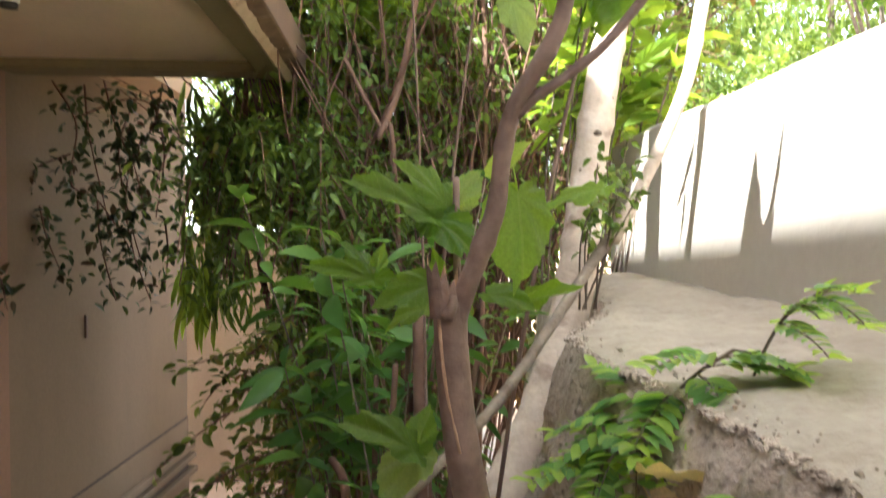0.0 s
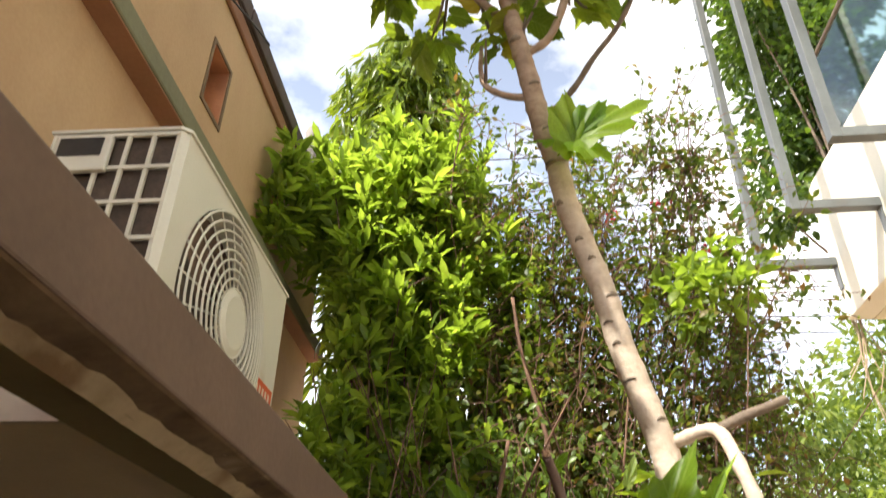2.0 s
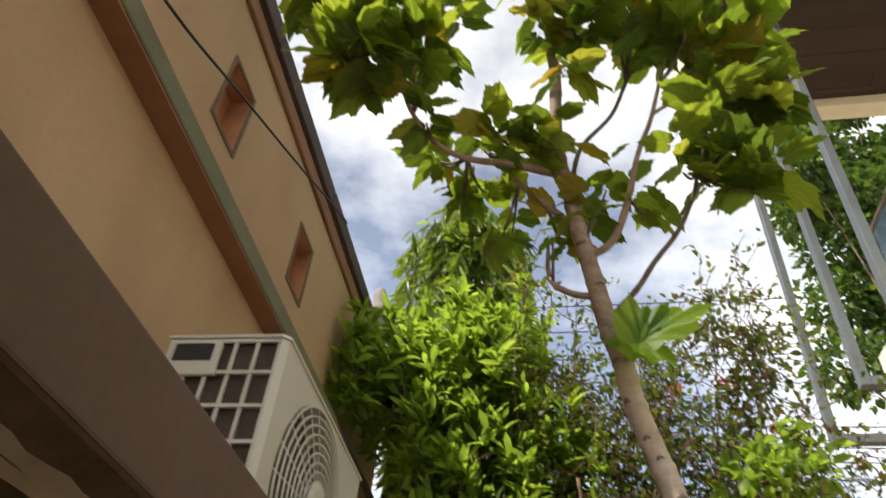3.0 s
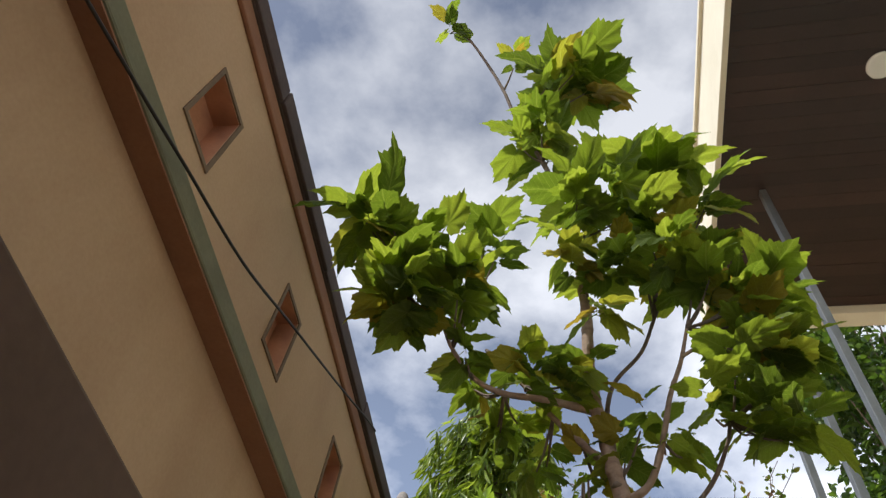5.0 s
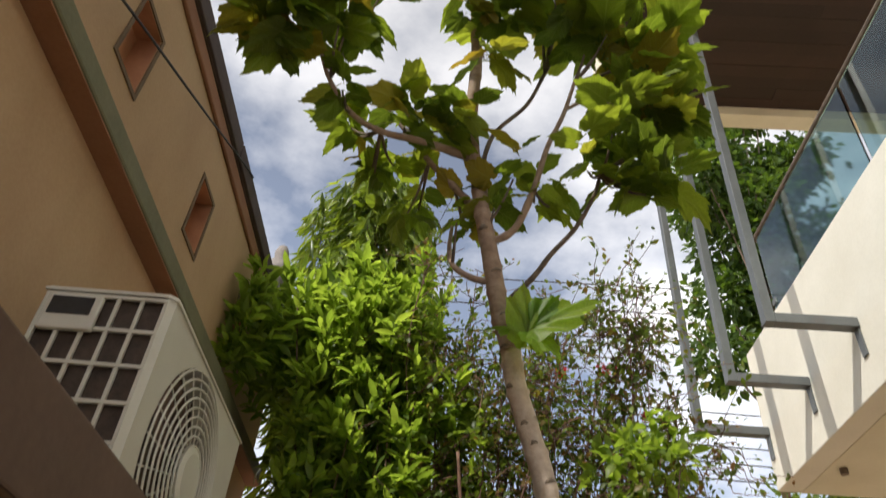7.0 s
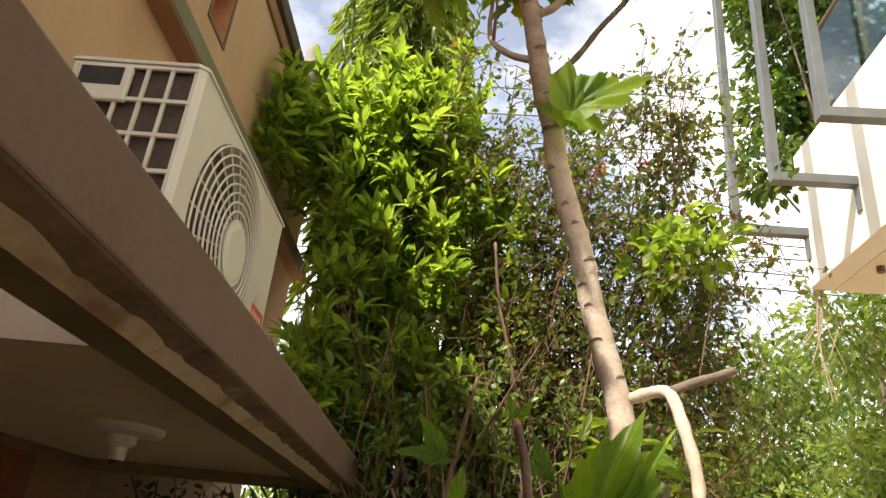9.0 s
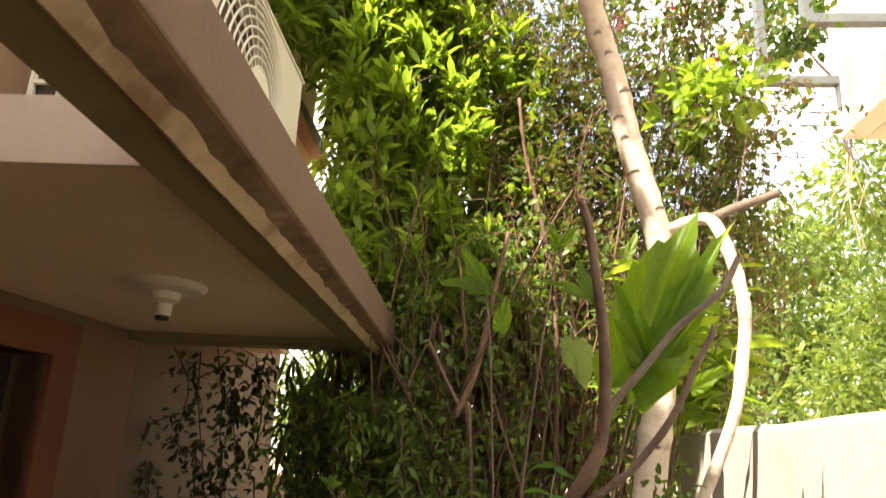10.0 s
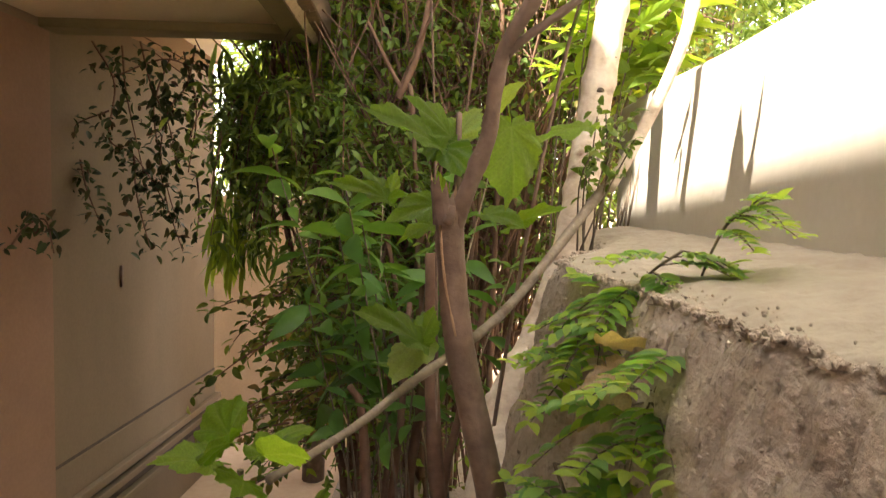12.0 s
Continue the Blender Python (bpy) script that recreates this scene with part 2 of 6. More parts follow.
M_BARKMID = surface("grey_weathered_bark", (0.15, 0.115, 0.085), (0.29, 0.235, 0.18), 0.85, 18, 0.5, 90, stain=(0.12, 0.085, 0.06), stain_at=0.58, stain_scale=16)
M_BARKBROWN = surface("brown_fig_bark", (0.27, 0.185, 0.13), (0.47, 0.355, 0.265), 0.85, 18, 0.4, 90, stain=(0.17, 0.11, 0.075), stain_at=0.60, stain_scale=9, stretch_z=2.2)
M_CUT = surface("torn_inner_bark", (0.34, 0.19, 0.11), (0.52, 0.36, 0.22), 0.8, 40, 0.5, 150, stain=(0.16, 0.07, 0.04), stain_at=0.55, stain_scale=40)
M_TWIG = surface("dry_brown_twig", (0.10, 0.053, 0.035), (0.21, 0.122, 0.08), 0.9, 12, 0.4, 60, island=0.3)
M_ACWHITE = surface("appliance_white_enamel", (0.62, 0.60, 0.51), (0.70, 0.68, 0.59), 0.45, 3, 0.03, 150, stain=(0.52, 0.47, 0.37), stain_at=0.66, stain_scale=5)
M_COIL = surface("dusty_coil_fins", (0.045, 0.03, 0.022), (0.10, 0.07, 0.05), 0.7, 30, 0.3, 200)
M_FANBACK = surface("dusty_fan_chamber", (0.14, 0.085, 0.062), (0.25, 0.165, 0.125), 0.7, 12, 0.2, 120)
M_BLACK = surface("black_plastic", (0.012, 0.012, 0.012), (0.03, 0.03, 0.03), 0.5, 20, 0.05, 100)
M_ORANGE = surface("orange_label", (0.55, 0.08, 0.02), (0.68, 0.13, 0.04), 0.5, 30, 0.02, 200)
M_LABELBAR = surface("label_print", (0.70, 0.55, 0.42), (0.78, 0.62, 0.5), 0.5, 30, 0.02, 200)
M_HOLDER = surface("white_bakelite", (0.62, 0.58, 0.48), (0.72, 0.68, 0.58), 0.4, 14, 0.05, 90)
M_CABLE = surface("black_cable", (0.012, 0.01, 0.009), (0.03, 0.025, 0.02), 0.55, 20, 0.05, 100)
M_DOOR = surface("dark_door_wood", (0.02, 0.01, 0.008), (0.04, 0.02, 0.014), 0.5, 6, 0.2, 60)
M_GLASS = glass("green_tinted_glass", (0.34, 0.51, 0.51))
M_LAMP = surface("frosted_lamp_disc", (0.75, 0.74, 0.68), (0.82, 0.81, 0.76), 0.4, 5, 0.02, 90)
M_STONE = surface("weathered_stone", (0.17, 0.15, 0.135), (0.34, 0.31, 0.28), 0.9, 12, 0.6, 60)

L_FIG = leafy("fig_leaf", [(0.065, 0.10, 0.018), (0.10, 0.15, 0.024), (0.15, 0.205, 0.034), (0.20, 0.25, 0.045)], 0.58, 0.45, True, (0.22, 0.16, 0.03), 0.16, veins=0.16)
L_SHOOT = leafy("shoot_leaf", [(0.085, 0.165, 0.022), (0.13, 0.23, 0.03), (0.18, 0.29, 0.045), (0.23, 0.31, 0.11)], 0.64, 0.36, True, veins=0.13)
L_BUSH = leafy("bush_leaf", [(0.12, 0.185, 0.042), (0.16, 0.24, 0.052), (0.195, 0.28, 0.06), (0.265, 0.36, 0.088)], 0.64, 0.36)
L_DARK = leafy("dark_drooping_leaf", [(0.06, 0.105, 0.026), (0.11, 0.175, 0.036), (0.17, 0.25, 0.05)], 0.35, 0.35, old=(0.14, 0.16, 0.02), old_share=0.06)
L_SEED = leafy("sapling_leaf", [(0.05, 0.125, 0.035), (0.085, 0.19, 0.045), (0.14, 0.265, 0.06)], 0.4, 0.36)
L_THIN = leafy("small_grey_leaf", [(0.05, 0.08, 0.02), (0.09, 0.135, 0.03), (0.15, 0.21, 0.04)], 0.4, 0.45, old=(0.18, 0.10, 0.05), old_share=0.25)
L_CREEP = leafy("creeper_leaf", [(0.024, 0.034, 0.016), (0.04, 0.054, 0.022), (0.058, 0.080, 0.03)], 0.25, 0.5, old=(0.06, 0.032, 0.02), old_share=0.3)
L_CURRY = leafy("curry_leaf", [(0.12, 0.25, 0.105), (0.18, 0.32, 0.115), (0.27, 0.40, 0.10), (0.36, 0.47, 0.10)], 0.5, 0.4)
L_WEEP = leafy("weeping_leaf", [(0.06, 0.10, 0.015), (0.14, 0.20, 0.03), (0.24, 0.31, 0.06)], 0.5, 0.3)
L_FAR = leafy("far_tree_leaf", [(0.07, 0.12, 0.03), (0.13, 0.19, 0.05), (0.22, 0.28, 0.09)], 0.5, 0.5)
L_FLOWER = leafy("red_flower", [(0.55, 0.02, 0.05), (0.65, 0.05, 0.08)], 0.3, 0.5)
L_DRYGREEN = leafy("dull_thicket_leaf", [(0.06, 0.075, 0.025), (0.11, 0.11, 0.04), (0.17, 0.115, 0.06)], 0.35, 0.6, old=(0.18, 0.095, 0.055), old_share=0.4)
L_SPRAY = leafy("spray_leaf", [(0.12, 0.20, 0.035), (0.20, 0.30, 0.05), (0.28, 0.38, 0.07)], 0.55, 0.38)
L_STREET = leafy("street_tree_leaf", [(0.03, 0.06, 0.016), (0.055, 0.105, 0.022), (0.10, 0.17, 0.03)], 0.4, 0.4)
L_YOUNG = leafy("young_fig_leaf", [(0.11, 0.20, 0.02), (0.16, 0.27, 0.026), (0.22, 0.32, 0.04)], 0.66, 0.4, True, veins=0.12)
L_DRY = leafy("dry_leaf", [(0.42, 0.31, 0.20), (0.52, 0.41, 0.29)], 0.3, 0.7)


# ---- mesh tools ----
def part(name, bm, material, parent=None, label="", smooth=False, matrix=None):
    me = bpy.data.meshes.new(name)
    bm.to_mesh(me)
    bm.free()
    me.materials.append(material)
    if smooth:
        me.shade_smooth()
    ob = new(name, me)
    if matrix is not None:
        ob.matrix_basis = matrix
    if parent is not None:
        ob.parent = parent
    if label:
        ob["label"] = label
    return ob


def thing(name, label, category, kind="", group="", matrix=None):
    ob = new(name)
    ob.empty_display_size = 0.05
    if matrix is not None:
        ob.matrix_basis = matrix
    return tagged(ob, label, category, group, kind)


def box(bm, x0, x1, y0, y1, z0, z1, bevel=0.0):
    vs = [bm.verts.new((x, y, z)) for x in (x0, x1) for y in (y0, y1) for z in (z0, z1)]
    fs = [bm.faces.new([vs[i] for i in f]) for f in ((0, 1, 3, 2), (4, 6, 7, 5), (0, 4, 5, 1), (2, 3, 7, 6), (0, 2, 6, 4), (1, 5, 7, 3))]
    if bevel:
        bmesh.ops.bevel(bm, geom=list({e for f in fs for e in f.edges}), offset=bevel, segments=2, affect="EDGES", profile=0.5)
    return bm


def boxed(*a, **k):
    return box(bmesh.new(), *a, **k)


def catmull(pts, steps):
    pts = [Vector(p) for p in pts]
    p = [2 * pts[0] - pts[1]] + pts + [2 * pts[-1] - pts[-2]]
    out = []
    for i in range(1, len(p) - 2):
        for s in range(steps):
            t = s / steps
            a, b, c, d = p[i - 1], p[i], p[i + 1], p[i + 2]
            out.append(0.5 * (2 * b + (c - a) * t + (2 * a - 5 * b + 4 * c - d) * t * t + (3 * b - a - 3 * c + d) * t ** 3))
    out.append(p[-2].copy())
    return out


def tube(bm, pts, r0, r1, sides=8, rough=0.0, rings=0.0, cap=True, seed=0):
    """A tapering limb along points; rough: uneven girth; rings: swollen leaf scars every so many metres."""
    rnd = random.Random(seed)
    total = sum((b - a).length for a, b in zip(pts, pts[1:])) or 1
    run, rows, up = 0.0, [], None
    for i, p in enumerate(pts):
        way = (pts[min(i + 1, len(pts) - 1)] - pts[max(i - 1, 0)]).normalized()
        if up is None:
            up = way.orthogonal().normalized()
        up = (up - way * up.dot(way)).normalized()
        side = way.cross(up)
        if i:
            run += (p - pts[i - 1]).length
        r = r0 + (r1 - r0) * run / total
        if rings:
            r *= 1 + 0.16 * max(0, math.cos(run / rings * math.tau)) ** 8
        row = []
        for k in range(sides):
            a = k * math.tau / sides
            rr = r * (1 + rough * (noise.noise(Vector((p.x * 23, p.y * 23 + k * 0.9, p.z * 23 + seed))) + rnd.uniform(-0.25, 0.25)))
            row.append(bm.verts.new(p + (up * math.cos(a) + side * math.sin(a)) * rr))
        rows.append(row)
    for a, b in zip(rows, rows[1:]):
        for k in range(sides):
            bm.faces.new((a[k], a[(k + 1) % sides], b[(k + 1) % sides], b[k]))
    if cap:
        bm.faces.new(rows[0][::-1])
        bm.faces.new(rows[-1])
    return bm


def limb(pts, r0, r1, steps=6, **k):
    return tube(bmesh.new(), catmull(pts, steps), r0, r1, **k)


def lathe(bm, profile, centre, axis="z", sides=24):
    rows = []
    for r, h in profile:
        row = []
        for k in range(sides):
            a = k * math.tau / sides
            c, s = r * math.cos(a), r * math.sin(a)
            v = {"z": (c, s, h), "x": (h, c, s), "y": (c, h, s)}[axis]
            row.append(bm.verts.new(Vector(centre) + Vector(v)))
        rows.append(row)
    for a, b in zip(rows, rows[1:]):
        for k in range(sides):
            bm.faces.new((a[k], a[(k + 1) % sides], b[(k + 1) % sides], b[k]))
    bm.faces.new(rows[0][::-1])
    bm.faces.new(rows[-1])
    return bm


# leaf outlines: x across, y along; each row is (half width, along, drop)
def blade(rows):
    """Template of one leaf folded along its midrib: vertices and faces."""
    v, f = [], []
    for w, y, d in rows:
        v += [(-w, y, d + 0.35 * w), (0, y, d), (w, y, d + 0.35 * w)]
    for i in range(len(rows) - 1):
        a = 3 * i
        f += [(a, a + 1, a + 4, a + 3), (a + 1, a + 2, a + 5, a + 4)]
    return np.array(v, float), f


BROAD = blade([(0.02, 0, 0), (0.135, 0.34, 0.02), (0.125, 0.68, 0.0), (0.005, 1.0, -0.08)])
TINY = blade([(0.02, 0, 0), (0.22, 0.5, 0.02), (0.01, 1.0, -0.08)])
OVAL = blade([(0.02, 0, 0), (0.24, 0.3, 0.03), (0.25, 0.6, 0.0), (0.01, 1.0, -0.10)])
FINE = blade([(0.012, 0, 0), (0.15, 0.12, 0.015), (0.235, 0.30, 0.025), (0.25, 0.48, 0.02), (0.20, 0.70, 0.0), (0.10, 0.88, -0.04), (0.005, 1.0, -0.09)])
WILLOW = blade([(0.012, 0, 0), (0.09, 0.12, 0.015), (0.165, 0.32, 0.03), (0.17, 0.50, 0.02), (0.12, 0.72, -0.02), (0.05, 0.90, -0.07), (0.004, 1.0, -0.12)])
STRAP = blade([(0.02, 0, 0), (0.07, 0.4, -0.03), (0.06, 0.75, -0.12), (0.004, 1.0, -0.25)])


def scatter(name, template, places, ways, sizes, material, parent=None, label="", seed=0, flat=0.5):
    """One mesh of many leaves: each lies along its way, with a random turn about it."""
    rng = np.random.default_rng(seed)
    v0, faces = template
    P, W, S = np.asarray(places, float), np.asarray(ways, float), np.asarray(sizes, float)
    n, k = len(P), len(v0)
    W = W / (np.linalg.norm(W, axis=1, keepdims=True) + 1e-9)
    up = np.stack([rng.normal(0, flat, n), rng.normal(0, flat, n), np.ones(n)], 1)
    X = np.cross(W, up)
    X /= np.linalg.norm(X, axis=1, keepdims=True) + 1e-9
    Z = np.cross(X, W)
    pts = P[:, None, :] + S[:, None, None] * (v0[None, :, 0:1] * X[:, None, :] + v0[None, :, 1:2] * W[:, None, :] + v0[None, :, 2:3] * Z[:, None, :])
    fa = np.array(faces)
    allf = (fa[None, :, :] + (np.arange(n) * k)[:, None, None]).reshape(-1, fa.shape[1])
    me = bpy.data.meshes.new(name)
    me.vertices.add(n * k)
    me.vertices.foreach_set("co", pts.reshape(-1))
    me.loops.add(allf.size)
    me.loops.foreach_set("vertex_index", allf.reshape(-1).astype(np.int32))
    me.polygons.add(len(allf))
    me.polygons.foreach_set("loop_start", np.arange(0, allf.size, fa.shape[1], dtype=np.int32))
    me.update(calc_edges=True)
    me.shade_smooth()
    me.materials.append(material)
    ob = new(name, me)
    if parent is not None:
        ob.parent = parent
    if label:
        ob["label"] = label
    return ob


def cloud_points(rng, centre, radii, n, shell=0.5, ragged=0.25):
    """Points in an uneven blob, thicker toward its skin."""
    d = rng.normal(size=(n, 3))
    d /= np.linalg.norm(d, axis=1, keepdims=True)
    r = rng.uniform(0, 1, n) ** (1 / 3) * (1 - shell) + shell * rng.uniform(0.75, 1.05, n)
    r *= 1 + rng.normal(0, ragged * 0.5, n)
    return np.array(centre) + d * r[:, None] * np.array(radii), d


def rosettes(rng, tips, ways, per, spread=0.9):
    """Leaves in whorls round twig tips: places and ways."""
    T, W = np.repeat(tips, per, axis=0), np.repeat(ways, per, axis=0)
    n = len(T)
    J = rng.normal(size=(n, 3))
    V = W / (np.linalg.norm(W, axis=1, keepdims=True) + 1e-9) * 0.75 + spread * J / np.linalg.norm(J, axis=1, keepdims=True)
    return T + rng.normal(0, 0.012, (n, 3)), V


# ---- ground, boundary wall, earth bank ----
def ground_sheet():
    bm = bmesh.new()
    xs = [-300, -60, -20, -8, -4, -2, -1, 0, 1, 2, 4, 8, 20, 60, 300]
    ys = [-300, -60, -20, -6, -2, 0, 1, 2, 3, 4, 5, 6, 8, 12, 20, 60, 300]
    grid = [[bm.verts.new((x, y, 0.02 * noise.noise(Vector((x, y, 0))) if abs(x) < 10 and abs(y) < 15 else 0)) for y in ys] for x in xs]
    for i in range(len(xs) - 1):
        for j in range(len(ys) - 1):
            bm.faces.new((grid[i][j], grid[i + 1][j], grid[i + 1][j + 1], grid[i][j + 1]))
    ob = part("ground", bm, M_GROUND)
    return tagged(ob, "beige trodden earth and paving with orange patches", "ground", kind="structure")


ground_sheet()


def boundary():
    bm = bmesh.new()
    ys = [-4 + 0.1 * i for i in range(67)]
    rows = []
    for y in ys:
        top = 1.83 + 0.006 * noise.noise(Vector((0, y * 2.5, 0)))
        rows.append([bm.verts.new(p) for p in ((0.94, y, 0), (0.94, y, top - 0.012), (0.952, y, top), (1.058, y, top), (1.07, y, top - 0.012), (1.07, y, 0))])
    for a, b in zip(rows, rows[1:]):
        for k in range(5):
            bm.faces.new((a[k], b[k], b[k + 1], a[k + 1]))
    bm.faces.new(rows[0])
    bm.faces.new(rows[-1][::-1])
    return tagged(part("boundary_wall", bm, M_BOUNDARY), "white lime-washed compound wall, rough plaster, half in shade", "wall", kind="structure")


boundary()


def bank():
    """Raised earth bed along the wall: pale sandy top, rough dark face."""
    root = thing("earth_bank", "raised bank of rough brown earth against the white wall", "earth bank", kind="structure", matrix=pose(0.0, 0.0, 0.0))
    top, face = bmesh.new(), bmesh.new()
    ys = [-1.0 + 0.00625 * i for i in range(545)]

    def edge(y):
        base = float(np.interp(y, [0.4, 0.72, 1.03, 1.18, 1.32, 1.47, 1.62, 1.85], [0.90, 0.640, 0.632, 0.615, 0.588, 0.595, 0.665, 0.735]))
        return min(0.90, base + 0.004 * noise.noise(Vector((3, y * 5, 0))) + 0.006 * noise.noise(Vector((7, y * 19, 0))) + 0.008 * noise.noise(Vector((8, y * 47, 0))) + 0.005 * noise.noise(Vector((2, y * 105, 0))))

    def level(x, y, u):
        return 1.455 + 0.018 * u + 0.005 * noise.noise(Vector((x * 7, y * 7, 1))) + 0.005 * noise.noise(Vector((x * 26, y * 26, 2))) + 0.004 * noise.noise(Vector((x * 70, y * 70, 4))) - 0.006 * max(0, 1 - u * 9)

    rows = []
    for y in ys:
        e = edge(y)
        row = []
        for k in range(21):
            u = (k / 20) ** 1.6
            x = e + (0.945 - e) * u
            z = level(x, y, u)
            row.append(top.verts.new((x, y, z)))
        rows.append(row)
    for a, b in zip(rows, rows[1:]):
        for k in range(20):
            top.faces.new((a[k], b[k], b[k + 1], a[k + 1]))
    part("sandy_top", top, M_SAND, root, "pale sandy earth", smooth=True)
    rows = []
    for y in ys:
        e = edge(y)
        row = []
        for k in range(46):
            d = k / 45
            z = level(e, y, 0) + 0.0006 - 1.46 * d ** 1.25
            x = e + 0.001 - 0.20 * d ** 0.8 + (0.014 * noise.noise(Vector((1, y * 8, z * 8))) + 0.010 * noise.noise(Vector((5, y * 26, z * 26))) + 0.006 * noise.noise(Vector((9, y * 60, z * 60))) + 0.006 * noise.noise(Vector((4, y * 120, z * 120)))) * min(1, k / 3)
            if k == 0:
                x, z = e + 0.003, level(e, y, 0) + 0.0003
            row.append(face.verts.new((x, y, z)))
        rows.append(row)
    for a, b in zip(rows, rows[1:]):
        for k in range(45):
            face.faces.new((a[k], a[k + 1], b[k + 1], b[k]))
    part("earth_face", face, M_SOIL, root, "rough clodded brown earth", smooth=True)
    rng = np.random.default_rng(15)
    clods, crumbs, ico = bmesh.new(), bmesh.new(), bmesh.new()
    bmesh.ops.create_icosphere(ico, subdivisions=1, radius=1)
    shape = [v.co.copy() for v in ico.verts]
    tris = [[v.index for v in f.verts] for f in ico.faces]
    ico.free()
    for k in range(2600):
        y = rng.uniform(0.55, 2.0)
        d = rng.uniform(0, 0.75) ** 1.3
        onto = rng.uniform() < 0.05
        r = rng.uniform(0.0006, 0.0019) * (1.6 if rng.uniform() < 0.12 else 1)
        c = Vector((edge(y) + abs(rng.normal(0, 0.012)), y, 1.453 + rng.uniform(0, 0.006))) if onto else Vector((edge(y) + 0.004 - 0.20 * d ** 0.8 + rng.normal(0, 0.005), y, 1.452 - 1.46 * d ** 1.25))
        heap = crumbs if onto else clods
        vs = [heap.verts.new(c + Vector(q) * r * rng.uniform(0.6, 1.3)) for q in shape]
        for t in tris:
            heap.faces.new([vs[i] for i in t])
    # small clods break the edge of the bank
    for k in range(1500):
        y = rng.uniform(0.6, 1.7)
        e = edge(y)
        r = rng.uniform(0.0012, 0.0042)
        c = Vector((e + rng.normal(-0.001, 0.004), y, level(e, y, 0) - r * rng.uniform(0.2, 1.6)))
        vs = [clods.verts.new(c + Vector(q) * r * rng.uniform(0.55, 1.35)) for q in shape]
        for t in tris:
            clods.faces.new([vs[i] for i in t])
    tagged(part("clods", clods, M_SOIL, root, "loose crumbs of earth"), kind="stuff")
    tagged(part("crumbs", crumbs, M_SAND, root, "pale crumbs along the edge"), kind="stuff")


bank()


def garden_soil():
    bm = bmesh.new()
    rows = []
    for i in range(40):
        y = 1.6 + 0.09 * i
        row = []
        for j in range(26):
            x = -0.15 + 0.056 * j
            u = min(j, 4) / 4 * min(i, 8) / 8 * min(1, (39 - i) / 4)
            z = -0.02 + u * (0.42 + 0.06 * noise.noise(Vector((x * 4, y * 4, 3))))
            row.append(bm.verts.new((x, y, z)))
        rows.append(row)
    for a, b in zip(rows, rows[1:]):
        for k in range(25):
            bm.faces.new((a[k], a[k + 1], b[k + 1], b[k]))
    return tagged(part("garden_soil", bm, M_SOIL, smooth=True), "dark brown garden soil under the bushes", "soil", kind="structure")


garden_soil()

# ---- the house beside the path; its own axes, turned a little from the path ----
HOUSE = Matrix.Translation((0, 3, 0)) @ pose(0, 0, 0, 0, 0, 2.2) @ Matrix.Translation((0, -3, 0))
PORCH = Matrix.Translation((0, 3, 0)) @ pose(0, 0, 0, 0, 0, 2.46) @ Matrix.Translation((0, -3, 0))
LOWER = Matrix.Translation((0, 3, 0)) @ pose(0, 0, 0, 0, 0, -2.1) @ Matrix.Translation((0, -3, 0))
NICHES = [(-0.175 + 0.82 * k, -0.009 + 0.82 * k) for k in range(5)]
NZ0, NZ1, NW = 3.652, 3.930, 0.166


